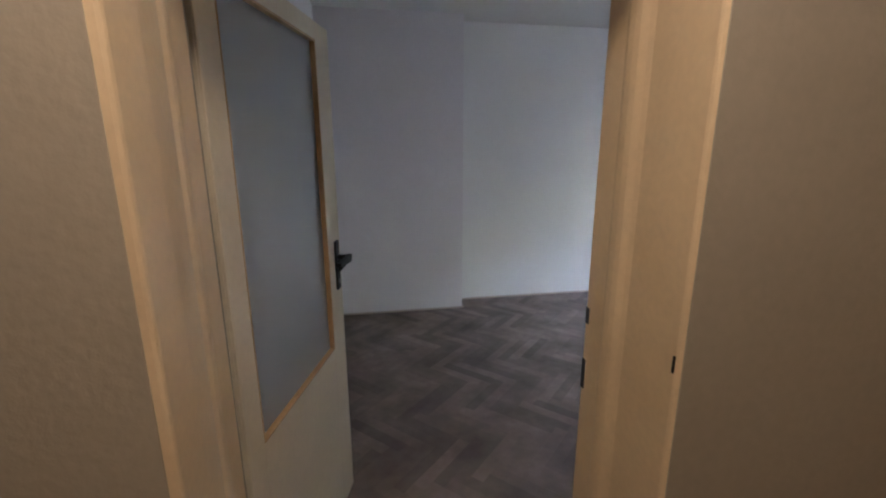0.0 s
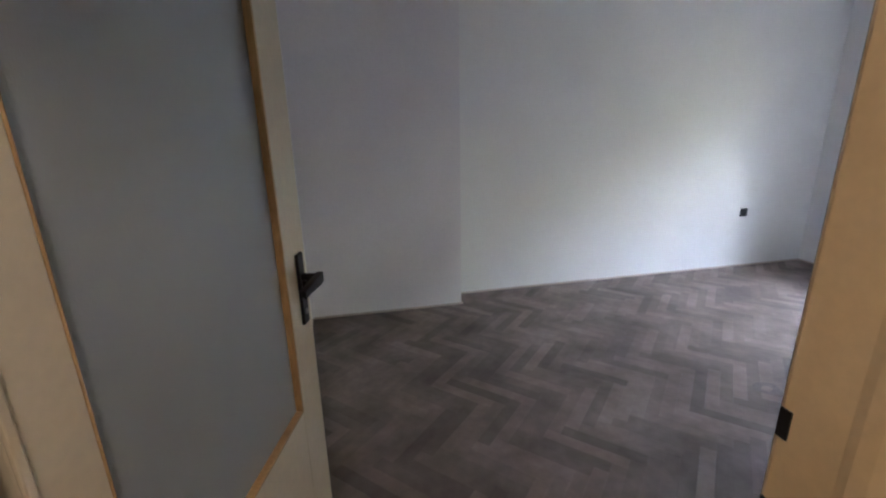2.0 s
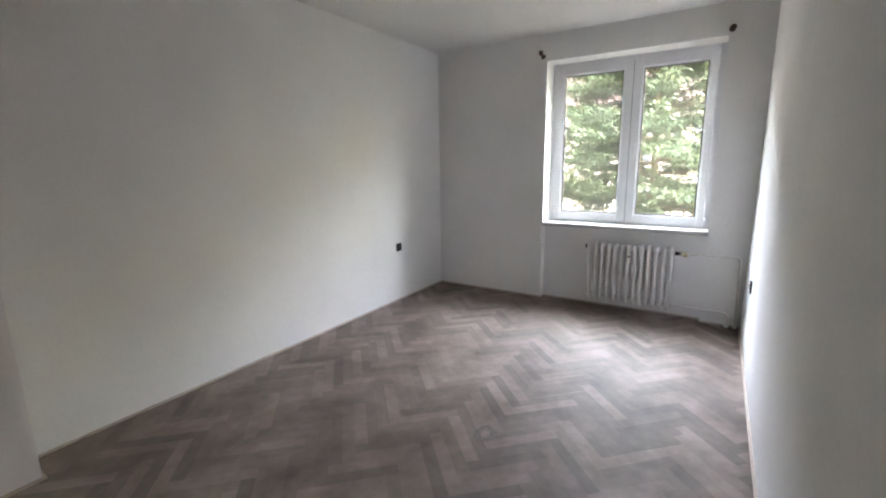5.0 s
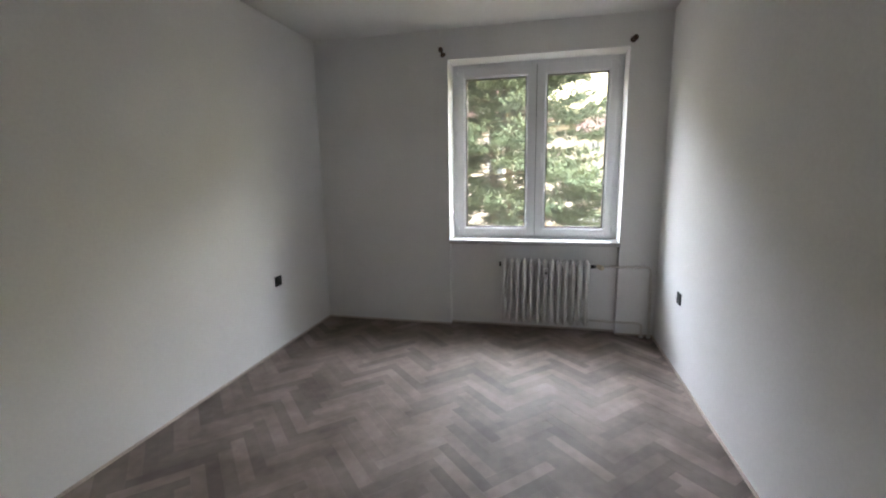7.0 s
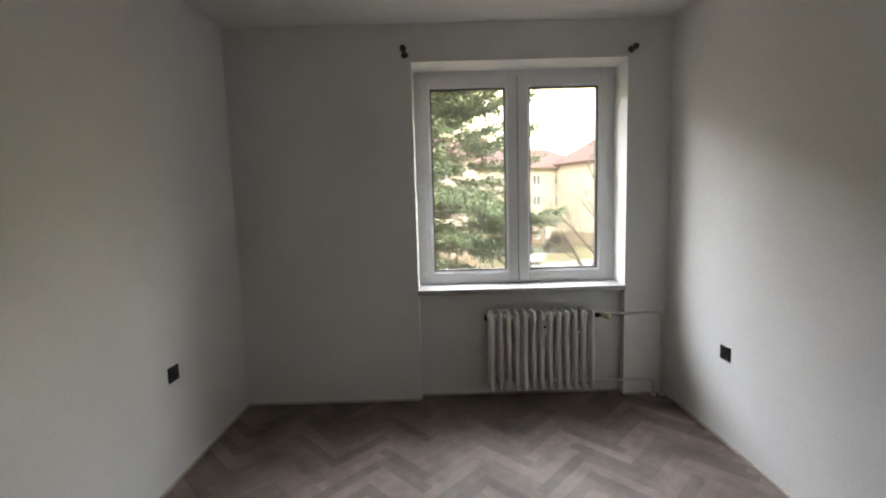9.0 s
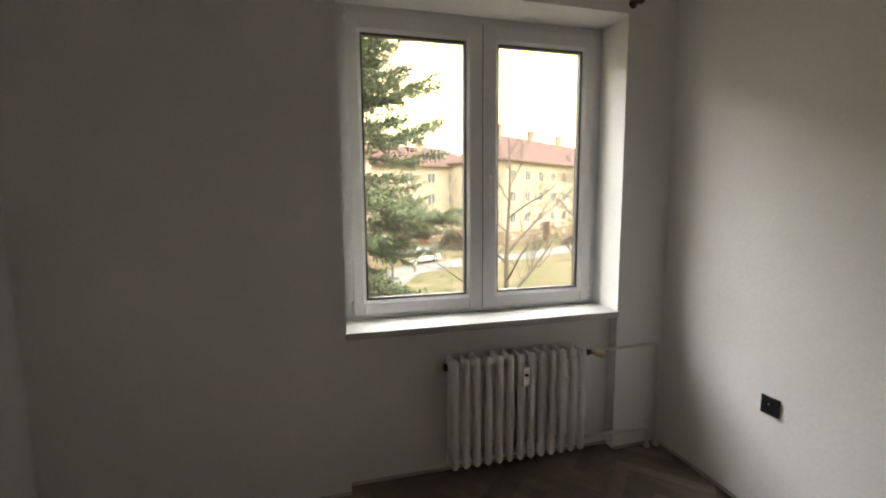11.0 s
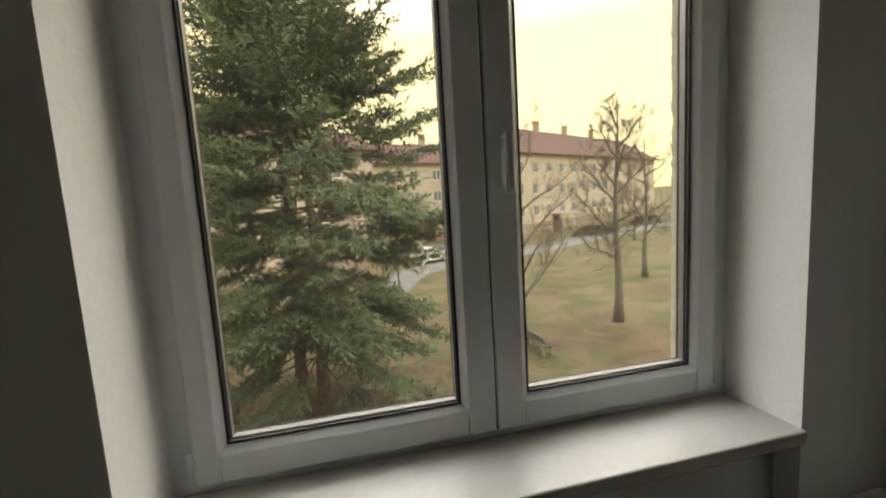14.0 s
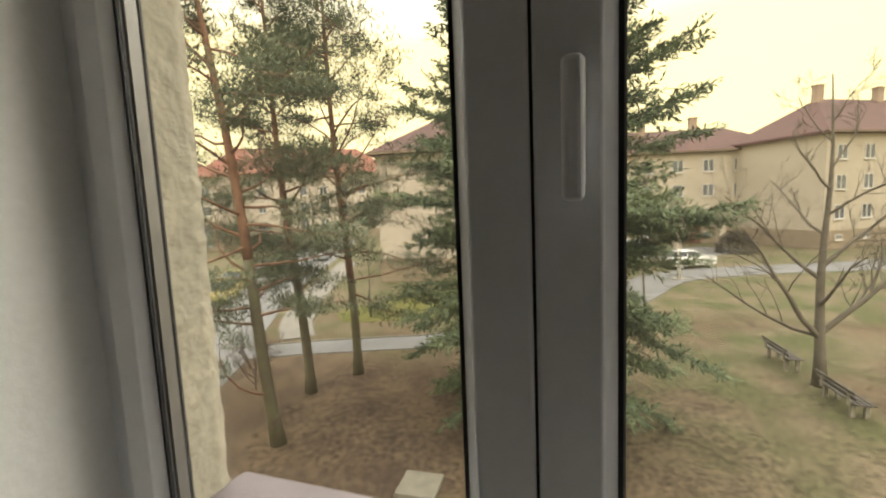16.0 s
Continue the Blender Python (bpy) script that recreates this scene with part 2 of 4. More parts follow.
def tube(bm, pts, radii, sides=8, caps=True):
    """A round bar along points, with a radius at each."""
    pts = [Vector(p) for p in pts]
    rings = []
    side = None
    for i, p in enumerate(pts):
        d = (pts[min(i + 1, len(pts) - 1)] - pts[max(i - 1, 0)]).normalized()
        if side is None:
            side = d.orthogonal().normalized()
        side = (side - d * side.dot(d)).normalized()
        up = d.cross(side)
        r = radii[i] if hasattr(radii, "__len__") else radii
        rings.append([bm.verts.new(p + (side * math.cos(a) + up * math.sin(a)) * r)
                      for a in (2 * math.pi * k / sides for k in range(sides))])
    for a, b in zip(rings, rings[1:]):
        for k in range(sides):
            bm.faces.new((a[k], a[(k + 1) % sides], b[(k + 1) % sides], b[k])).smooth = True
    if caps:
        bm.faces.new(list(reversed(rings[0])))
        bm.faces.new(rings[-1])
    return bm


def prism(bm, outline, axis, a, b):
    """A flat outline (pairs) drawn out along one axis from a to b."""
    def at(p, h):
        q = list(p)
        q.insert(axis, h)
        return bm.verts.new(q)
    lo, hi = [at(p, a) for p in outline], [at(p, b) for p in outline]
    n = len(outline)
    bm.faces.new(lo)
    bm.faces.new(list(reversed(hi)))
    for i in range(n):
        bm.faces.new((lo[i], hi[i], hi[(i + 1) % n], lo[(i + 1) % n]))
    bmesh.ops.recalc_face_normals(bm, faces=bm.faces)
    return bm


def mesh_of(name, bm, mat):
    me = bpy.data.meshes.new(name)
    bmesh.ops.recalc_face_normals(bm, faces=bm.faces)
    bm.to_mesh(me)
    bm.free()
    me.materials.append(mat)
    return me


def part(name, bm, mat, parent=None, label=""):
    """Links a bmesh as one mesh object under a thing or a part."""
    ob = new(name, mesh_of(name, bm, mat))
    if parent is not None:
        ob.parent = parent
    if label:
        ob["label"] = label
    return ob


def shared(name, me, parent, m=None):
    ob = new(name, me)
    ob.parent = parent
    if m is not None:
        ob.matrix_basis = m
    return ob


def raw_mesh(name, verts, faces, mat, smooth=False):
    me = bpy.data.meshes.new(name)
    me.from_pydata(verts, [], faces)
    me.materials.append(mat)
    if smooth:
        me.polygons.foreach_set("use_smooth", [True] * len(me.polygons))
    me.update()
    return me


def thing(name, loc, rz=0.0, label="", category="", group="", kind=""):
    ob = new(name)
    ob.empty_display_size = 0.1
    ob.matrix_basis = pose(*loc, 0, 0, rz)
    return tagged(ob, label, category, group, kind)


def structure(name, bm, mat, label, category):
    return tagged(part(name, bm, mat), label, category, kind="structure")


# ---- the room ----
XW, XE, YS, YN, HC = 0.42, 5.55, 1.805, 4.885, 2.66   # inner faces and ceiling height
WY0, WY1, WZ0, WZ1 = 2.115, 3.605, 0.785, 2.41        # window opening
NICHE, FRAME_X, OUT_X = 5.62, 5.775, 6.06
DX0, DX1, DZ = 0.48, 1.335, 1.99                      # door opening
HY = 1.345                                            # hall face of the door wall

wall_north = structure("wall_north", boxes(((XW - 0.3, YN, -0.05), (XE + 0.295, YN + 0.35, HC + 0.1))), M_WALL,
                       "smooth white painted plaster wall, bare", "wall")
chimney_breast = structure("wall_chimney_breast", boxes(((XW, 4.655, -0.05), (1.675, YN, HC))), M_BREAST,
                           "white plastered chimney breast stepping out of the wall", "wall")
wall_west = structure("wall_west", boxes(((XW - 0.3, YS, -0.05), (XW, YN, HC + 0.1))), M_WALL,
                      "smooth white painted plaster wall, bare", "wall")
wall_south = structure("wall_south", boxes(((1.56, 1.68, -0.05), (XE + 0.295, YS, HC + 0.1)), ((XW, 1.68, DZ + 0.06), (1.56, YS, HC + 0.1)),
                                           ((XW - 0.3, 1.68, -0.05), (XW, YS, HC + 0.1))), M_WALL,
                       "smooth white painted plaster wall with a doorway", "wall")
wall_east = structure("wall_east", boxes(((XE, WY1, -0.05), (5.845, YN, HC + 0.1)), ((XE, YS, -0.05), (5.845, WY0, HC + 0.1)),
                                         ((XE, WY0, WZ1), (5.845, WY1, HC + 0.1)), ((NICHE, WY0, -0.05), (5.845, WY1, WZ0))), M_WALL,
                      "white plaster window wall with a shallow radiator niche", "wall")
ceiling = structure("ceiling", boxes(((XW - 0.3, 1.68, HC), (5.845, YN + 0.35, HC + 0.2))), M_CEIL, "plain white plastered ceiling", "ceiling")

# outer render and reveals
facade = structure("facade", boxes(((5.845, 3.665, -4.8), (OUT_X, 12.0, 7.5)), ((5.845, -8.0, -4.8), (OUT_X, 2.045, 7.5)),
                                   ((5.845, 2.045, 2.44), (OUT_X, 3.665, 7.5)), ((5.845, 2.045, -4.8), (OUT_X, 3.665, 0.74))), M_ROUGH,
                   "beige roughcast outer wall of the house", "facade")


def rough_strip(y, sign):
    """The bumpy roughcast skin on the side of the outer window reveal."""
    nx, nz = 26, 190
    vs, fs = [], []
    for j in range(nz + 1):
        for i in range(nx + 1):
            x, z = 5.85 + (OUT_X + 0.012 - 5.85) * i / nx, 0.74 + 1.70 * j / nz
            edge = i / nx
            d = 0.0045 * noise.noise((x * 32, z * 32, y * 7)) + 0.004 * noise.noise((x * 75, z * 75, y * 3)) + 0.004 - 0.014 * max(0, edge - 0.85) / 0.15
            vs.append((x + 0.006 * noise.noise((z * 26, x * 5, y)), y + sign * (0.008 + d), z))
    for j in range(nz):
        for i in range(nx):
            a = j * (nx + 1) + i
            fs.append((a, a + 1, a + nx + 2, a + nx + 1))
    me = raw_mesh("reveal_render", vs, fs, M_ROUGH, True)
    return tagged(new("reveal_render", me), "bumpy beige roughcast on the outer window reveal", "render", kind="structure")


rough_strip(3.665, -1)
rough_strip(2.045, 1)

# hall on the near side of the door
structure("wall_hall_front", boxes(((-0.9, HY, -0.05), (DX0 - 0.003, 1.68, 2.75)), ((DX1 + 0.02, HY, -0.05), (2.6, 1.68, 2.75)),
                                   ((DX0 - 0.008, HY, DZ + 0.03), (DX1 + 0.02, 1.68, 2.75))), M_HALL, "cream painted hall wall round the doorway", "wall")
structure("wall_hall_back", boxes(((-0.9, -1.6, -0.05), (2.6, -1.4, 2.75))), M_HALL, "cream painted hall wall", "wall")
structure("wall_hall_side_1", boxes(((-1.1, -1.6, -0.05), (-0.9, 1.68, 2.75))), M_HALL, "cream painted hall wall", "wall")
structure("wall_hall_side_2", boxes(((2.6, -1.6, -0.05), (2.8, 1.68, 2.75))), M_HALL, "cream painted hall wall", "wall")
structure("ceiling_hall", boxes(((-1.1, -1.6, 2.6), (2.8, HY, 2.8))), M_CEIL, "white hall ceiling", "ceiling")
structure("floor_hall", boxes(((-1.1, -1.6, -0.06), (2.8, 1.50, -0.004))), M_TRIM, "worn wooden hall floor", "floor")

hall_lamp = thing("ceiling_lamp", (0.80, 0.85, 2.6), label="small round hall lamp fixed to the ceiling", category="lamp")
part("base", tube(bmesh.new(), [(0, 0, 0), (0, 0, -0.03), (0, 0, -0.06)], [0.08, 0.08, 0.03], 20), M_WHITEPL, hall_lamp)
part("socket", tube(bmesh.new(), [(0, 0, -0.06), (0, 0, -0.11)], 0.022, 14), M_BLACK, hall_lamp)

# steel door frame with a rounded stop
door_frame = tagged(new("door_frame"), "cream enamelled door frame with a rounded rebate", "door frame", kind="structure")


def jamb_outline(side):
    x, s = (DX0, -1) if side < 0 else (DX1, 1)
    if side < 0:
        pts = [(0.006, HY + 0.002), (-0.010, HY + 0.004), (-0.014, HY + 0.010), (-0.014, HY + 0.10), (-0.010, HY + 0.14), (-0.006, HY + 0.17)]
    else:
        pts = [(0.024, HY + 0.002), (0.017, HY + 0.003), (0.012, HY + 0.010), (0.012, 1.515), (0.008, 1.528)]
    pts += [ (0.000, 1.545), (-0.003, 1.560), (-0.003, 1.578), (0.0, 1.590), (0.0, 1.664), (0.004, 1.668), (0.05, 1.668)]
    pts += [(0.05, 1.676), (0.10, 1.676)]
    pts += [(0.10, 1.64), (0.055, 1.60)]
    return [(x + s * a, b) for a, b in pts]


for side, nm in ((-1, "jamb"), (1, "jamb")):
    jb = part(nm, prism(bmesh.new(), jamb_outline(side), 2, -0.004, DZ), M_FRAME, door_frame)
    jb.modifiers.new("soft", "BEVEL").width = 0.004
    if side > 0:
        part("strike_plate", boxes(((DX1 - 0.002, 1.649, 1.108), (DX1 + 0.002, 1.6645, 1.150), ), bevel=0.001), M_BLACKMETAL, jb, "dark latch strike opening")
        part("strike_plate", boxes(((DX1 - 0.002, 1.649, 0.928), (DX1 + 0.002, 1.6645, 1.010), ), bevel=0.001), M_BLACKMETAL, jb, "dark lock strike opening")
        part("hinge_mark", boxes(((DX1 + 0.009, HY + 0.012, 1.132), (DX1 + 0.0135, HY + 0.017, 1.166), ), bevel=0.001), M_BLACKMETAL, jb, "small dark metal slot")
part("head", boxes(((DX0 - 0.006, HY + 0.003, DZ), (DX1 + 0.018, 1.66, DZ + 0.028))), M_FRAME, door_frame)

# door leaf, open into the room
leaf = thing("door_1", (0.476, 1.672, 0), 0.0, "cream door with a tall frosted pane, standing open", "door", kind="structure")
leaf.matrix_basis = pose(0.4215, 1.690, 0, 0, 0, 90 - 15.1)
LW, LT = 0.838, 0.04   # local x along the leaf, local y = 0 on its far face and -LT on the hall face
GX0, GX1, GZ0, GZ1 = 0.135, 0.705, 0.755, 1.905
part("stile", boxes(((0.044, -LT, 0.008), (GX0, 0, 1.965)), bevel=0.003), M_LEAF, leaf)
part("stile", boxes(((GX1, -LT, 0.008), (LW, 0, 1.965)), bevel=0.003), M_LEAF, leaf)
part("lower_panel", boxes(((GX0, -LT + 0.0005, 0.008), (GX1, -0.0005, GZ0))), M_LEAF, leaf)
part("top_rail", boxes(((GX0, -LT + 0.0005, GZ1), (GX1, -0.0005, 1.965))), M_LEAF, leaf)
part("pane", boxes(((GX0, -0.023, GZ0), (GX1, -0.017, GZ1))), M_FROST, leaf, "frosted grey-blue glass")
for y0, y1 in ((-LT - 0.0025, -0.023), (-0.017, 0.0025)):
    for lo, hi in (((GX0, y0 + 0.002, GZ0), (GX0 + 0.004, y1 - 0.002, GZ1)), ((GX1 - 0.008, y0, GZ0), (GX1, y1, GZ1)),
                   ((GX0 + 0.004, y0, GZ0), (GX1 - 0.008, y1, GZ0 + 0.008)), ((GX0 + 0.004, y0, GZ1 - 0.008), (GX1 - 0.008, y1, GZ1))):
        part("glazing_bead", boxes((lo, hi), bevel=0.0015), M_BEAD, leaf, "varnished wooden glazing bead")
part("edge_strip", boxes(((0.043, -LT - 0.007, 0.008), (0.056, -LT, 1.965)), bevel=0.003), M_LEAF, leaf)
for s in (-1, 1):
    y = -LT if s < 0 else 0.0
    plate = part("handle_plate", boxes(((0.765, min(y, y + s * 0.009), 0.985), (0.803, max(y, y + s * 0.009), 1.185)), bevel=0.003), M_BLACKMETAL, leaf, "black handle plate")
    bm = bmesh.new()
    tube(bm, [(0.784, y + s * 0.008, 1.118), (0.784, y + s * 0.052, 1.118)], 0.011, 12)
    prism(bm, [(0.795, 1.130), (0.795, 1.104), (0.776, 1.100), (0.665, 1.108), (0.663, 1.124)], 1, y + s * 0.045, y + s * 0.062)
    prism(bm, [(y + s * 0.004, 1.112), (y + s * 0.060, 1.118), (y + s * 0.060, 1.106), (y + s * 0.010, 1.052)], 0, 0.779, 0.789)
    part("lever", bm, M_BLACKMETAL, plate, "black lever handle")
    part("keyhole", tube(bmesh.new(), [(0.784, y + s * 0.009, 1.02), (0.784, y + s * 0.013, 1.02)], 0.009, 12), M_SPACER, plate)
for z in (0.25, 1.0, 1.72):
    part("hinge", tube(bmesh.new(), [(0.036, 0.004, z), (0.036, 0.004, z + 0.09)], 0.008, 10), M_FRAME, leaf)

# thin beading along the foot of the walls
beads = tagged(new("baseboard"), "thin pale wooden beading along the floor", "baseboard", kind="structure")
BH = 0.014
for lo, hi in (((1.675, YN - BH, 0.0), (XE - BH, YN, BH)), ((XW + BH, 4.655 - BH, 0), (1.675 + BH, 4.655, BH)), ((1.675, 4.655, 0), (1.675 + BH, YN - BH, BH)),
               ((XW, YS, 0), (XW + BH, 4.655 - BH, BH)), ((1.56, YS, 0), (XE - BH, YS + BH, BH)), ((XE - BH, WY1, 0), (XE, YN, BH)), ((XE - BH, YS, 0), (XE, WY0, BH)),
               ((NICHE - BH, WY0, 0), (NICHE, WY1, BH))):
    part("bead", boxes((lo, hi), bevel=0.004), M_TRIM, beads)

# ---- window ----
win = tagged(new("window_1"), "white plastic double casement window, both sashes shut", "window", kind="structure")
SX = 5.765  # room face of the sashes
FO = (2.10, 3.62, 0.79, 2.425)


def frame_ring(name, y0, y1, z0, z1, w, x0, x1, mat, parent, bevel=0.004, bottom=None):
    b = w if bottom is None else bottom
    bm = bmesh.new()
    for lo, hi in (((x0, y0, z0), (x1, y0 + w, z1)), ((x0, y1 - w, z0), (x1, y1, z1)),
                   ((x0 + 0.0004, y0 + w, z0), (x1, y1 - w, z0 + b)), ((x0 + 0.0004, y0 + w, z1 - w), (x1, y1 - w, z1))):
        box(bm, lo, hi, bevel)
    return part(name, bm, mat, parent)


frame_ring("window_frame", *FO, 0.068, SX + 0.014, 5.845, M_PVC, win)
MID = 2.841
PANES = ((MID + 0.002, 3.556, 2.932, 3.487), (2.163, MID - 0.002, 2.236, 2.750))
for k, (y0, y1, g0, g1) in enumerate(PANES):
    z0, z1, gz0, gz1 = 0.840, 2.372, 0.922, 2.284
    bm = bmesh.new()
    for lo, hi in (((SX, y0, z0), (5.826, g0 - 0.014, z1)), ((SX, g1 + 0.014, z0), (5.826, y1, z1)),
                   ((SX + 0.0004, g0 - 0.014, z0), (5.826, g1 + 0.014, gz0 - 0.014)), ((SX + 0.0004, g0 - 0.014, gz1 + 0.014), (5.826, g1 + 0.014, z1))):
        box(bm, lo, hi, 0.005, 3)
    sash = part("sash", bm, M_PVC, win)
    # sloping glazing beads
    for a, b, c, d in (((g0 - 0.014, gz0 - 0.014), (g0 - 0.014, gz1 + 0.014), (g0, gz1), (g0, gz0)), ((g1 + 0.014, gz1 + 0.014), (g1 + 0.014, gz0 - 0.014), (g1, gz0), (g1, gz1)),
                       ((g1 + 0.014, gz0 - 0.014), (g0 - 0.014, gz0 - 0.014), (g0, gz0), (g1, gz0)), ((g0 - 0.014, gz1 + 0.014), (g1 + 0.014, gz1 + 0.014), (g1, gz1), (g0, gz1))):
        bm = bmesh.new()
        xs = (SX + 0.003, SX + 0.003, SX + 0.017, SX + 0.017)
        front = [bm.verts.new((x, *p)) for x, p in zip(xs, (a, b, c, d))]
        back = [bm.verts.new((SX + 0.034, *p)) for p in (a, b, c, d)]
        bm.faces.new(front)
        bm.faces.new(list(reversed(back)))
        for i in range(4):
            bm.faces.new((front[i], back[i], back[(i + 1) % 4], front[(i + 1) % 4]))
        part("glazing_bead", bm, M_PVC, sash)
    frame_ring("seal", g0 - 0.0005, g1 + 0.0005, gz0 - 0.0005, gz1 + 0.0005, 0.0065, SX + 0.017, SX + 0.023, M_SEAL, sash, 0.0)
    frame_ring("spacer", g0 + 0.002, g1 - 0.002, gz0 + 0.002, gz1 - 0.002, 0.0075, SX + 0.0285, SX + 0.0485, M_SPACER, sash, 0.0)
    frame_ring("outer_seal", g0 - 0.001, g1 + 0.001, gz0 - 0.001, gz1 + 0.001, 0.010, SX + 0.0535, SX + 0.057, M_SEAL, sash, 0.0)
    for x in (SX + 0.0235, SX + 0.049):
        pane = part("pane", boxes(((x, g0, gz0), (x + 0.004, g1, gz1))), M_GLASS, sash)
        pane.visible_shadow = False
    hy = y1 + 0.006 if k == 0 else y0 - 0.006
    for z in (0.865, 2.30):
        hinge = tube(bmesh.new(), [(SX + 0.002, hy, z), (SX + 0.002, hy, z + 0.055)], 0.007, 10)
        part("hinge", hinge, M_PVC, sash)
    if k == 1:
        bm = bmesh.new()
        box(bm, (SX - 0.010, 2.783, 1.47), (SX, 2.807, 1.605), 0.004)
        base = part("handle_base", bm, M_PVC, sash)
        bm = bmesh.new()
        tube(bm, [(SX - 0.008, 2.795, 1.58), (SX - 0.036, 2.795, 1.58)], 0.011, 12)
        box(bm, (SX - 0.045, 2.784, 1.455), (SX - 0.030, 2.806, 1.598), 0.007, 3)
        part("handle", bm, M_PVC, base, "white window handle turned down")
part("mullion_gap", boxes(((SX + 0.006, MID - 0.004, 0.842), (SX + 0.02, MID + 0.004, 2.370))), M_SEAL, win)
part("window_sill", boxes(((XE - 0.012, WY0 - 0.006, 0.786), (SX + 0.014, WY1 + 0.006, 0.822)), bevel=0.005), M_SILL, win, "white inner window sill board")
bm = bmesh.new()
prism(bm, [(5.84, 0.80), (6.13, 0.755), (6.135, 0.735), (6.128, 0.735), (6.124, 0.748), (5.84, 0.79)], 1, 2.04, 3.67)
part("outer_sill", bm, M_FLASH, win, "mauve-grey painted metal outer sill")

# ---- radiator ----
rad = thing("radiator", (5.515, 2.735, 0.0), label="white cast iron column radiator hung below the window", category="radiator")


def radiator_section():
    bm = bmesh.new()
    for x in (-0.042, 0.042):
        pts = [(x, 0, z) for z in (0.084, 0.088, 0.096, 0.11, 0.14, 0.60, 0.635, 0.650, 0.659, 0.664)]
        tube(bm, pts, [0.004, 0.012, 0.0170, 0.0190, 0.0194, 0.0194, 0.0198, 0.0180, 0.0130, 0.004], 14)
    for z in (0.125, 0.615):
        tube(bm, [(0, -0.0297, z), (0, -0.012, z), (0, 0.012, z), (0, 0.0297, z)], [0.021, 0.025, 0.025, 0.021], 14)
        box(bm, (-0.045, -0.012, z - 0.02), (0.045, 0.012, z + 0.02), 0.009)
    box(bm, (-0.042, -0.009, 0.632), (0.042, 0.009, 0.652), 0.007)
    return mesh_of("section", bm, M_RAD)


sec = radiator_section()
for i in range(13):
    shared("section", sec, rad, pose(0, -0.357 + 0.0595 * i, 0))
bm = bmesh.new()
tube(bm, [(0, 0.385, 0.615), (0, 0.402, 0.615)], 0.021, 8)
part("plug", bm, M_BLACKMETAL, rad, "black end plug")
part("nut", tube(bmesh.new(), [(0, -0.385, 0.615), (0, -0.418, 0.615)], 0.017, 8), M_BLACKMETAL, rad, "dark valve nut")
for y in (-0.25, 0.28):
    part("wall_bracket", boxes(((0.04, y - 0.008, 0.56), (0.105, y + 0.008, 0.58))), M_PIPE, rad)
meter = thing("heat_meter", (5.448, 2.722, 0.50), label="small white heat meter clipped to the radiator", category="meter")
part("body", boxes(((-0.012, -0.019, 0), (0.006, 0.019, 0.10)), bevel=0.004), M_WHITEPL, meter)
part("display", boxes(((-0.0145, -0.010, 0.052), (-0.011, 0.010, 0.068)), bevel=0.001), M_BLACK, meter, "dark display")
clip = thing("radiator_clip", (5.452, 2.487, 0.492), label="small ivory clip between two radiator columns", category="clip")
part("clip_body", boxes(((-0.006, -0.016, 0), (0.008, 0.016, 0.026)), bevel=0.003), M_WHITEPL, clip)

valve = thing("radiator_valve", (5.515, 2.315, 0.615), label="ivory thermostatic valve head on the radiator", category="valve")
part("valve_body", tube(bmesh.new(), [(0, 0.003, 0), (0, -0.05, 0)], 0.014, 12), M_SPACER, valve)
bm = bmesh.new()
tube(bm, [(0, -0.022, 0.004), (-0.012, -0.030, 0.004), (-0.018, -0.034, 0.004), (-0.052, -0.056, 0.0), (-0.058, -0.060, 0.0), (-0.062, -0.062, 0.0)], [0.014, 0.017, 0.0215, 0.0205, 0.017, 0.008], 18)
part("valve_head", bm, M_IVORY, valve, "ribbed ivory thermostat head")

pipes = thing("heating_pipes", (5.518, 1.86, 0), label="thin white painted heating pipes from radiator to floor", category="pipe")


def bent(pts, r, sides=10):
    """A pipe with rounded corners."""
    out = [Vector(pts[0])]
    for a, b, c in zip(pts, pts[1:], pts[2:]):
        a, b, c = Vector(a), Vector(b), Vector(c)
        d = min(0.04, (b - a).length / 2, (c - b).length / 2)
        p, q = b + (a - b).normalized() * d, b + (c - b).normalized() * d
        out += [p.lerp(b, t).lerp(b.lerp(q, t), t) for t in (0, 0.25, 0.5, 0.75, 1)]
    out.append(Vector(pts[-1]))
    return tube(bmesh.new(), out, r, sides)


part("flow_pipe", bent([(0, 0.41, 0.615), (0, -0.002, 0.622), (0, -0.015, 0.0)], 0.0095), M_PIPE, pipes)
part("return_pipe", bent([(0, 0.52, 0.125), (0, 0.045, 0.122), (0, 0.045, 0.0)], 0.0095), M_PIPE, pipes)
for y in (-0.015, 0.045):
    part("floor_collar", tube(bmesh.new(), [(0, y, 0.0), (0, y, 0.012)], 0.017, 12), M_PIPE, pipes)


# ---- sockets and curtain brackets ----
def socket(loc, rz):
    s = thing("wall_socket", loc, rz, "black square power socket on the white wall", "socket", "wall sockets")
    part("cover", boxes(((-0.041, -0.010, -0.041), (0.041, 0, 0.041)), bevel=0.003), M_BLACK, s)
    bm = bmesh.new()
    for r0, r1, y0, y1 in ((0.026, 0.026, -0.0115, -0.010),):
        tube(bm, [(0, y1, 0), (0, y0, 0)], [r0, r1], 24)
    part("insert", bm, M_BLACKMETAL, s)
    part("earth_pin", tube(bmesh.new(), [(0, -0.0115, 0.010), (0, -0.021, 0.010)], 0.0024, 8), M_SPACER, s)
    return s


socket((4.718, YN, 0.578), 0)
socket((4.895, YS, 0.535), 180)


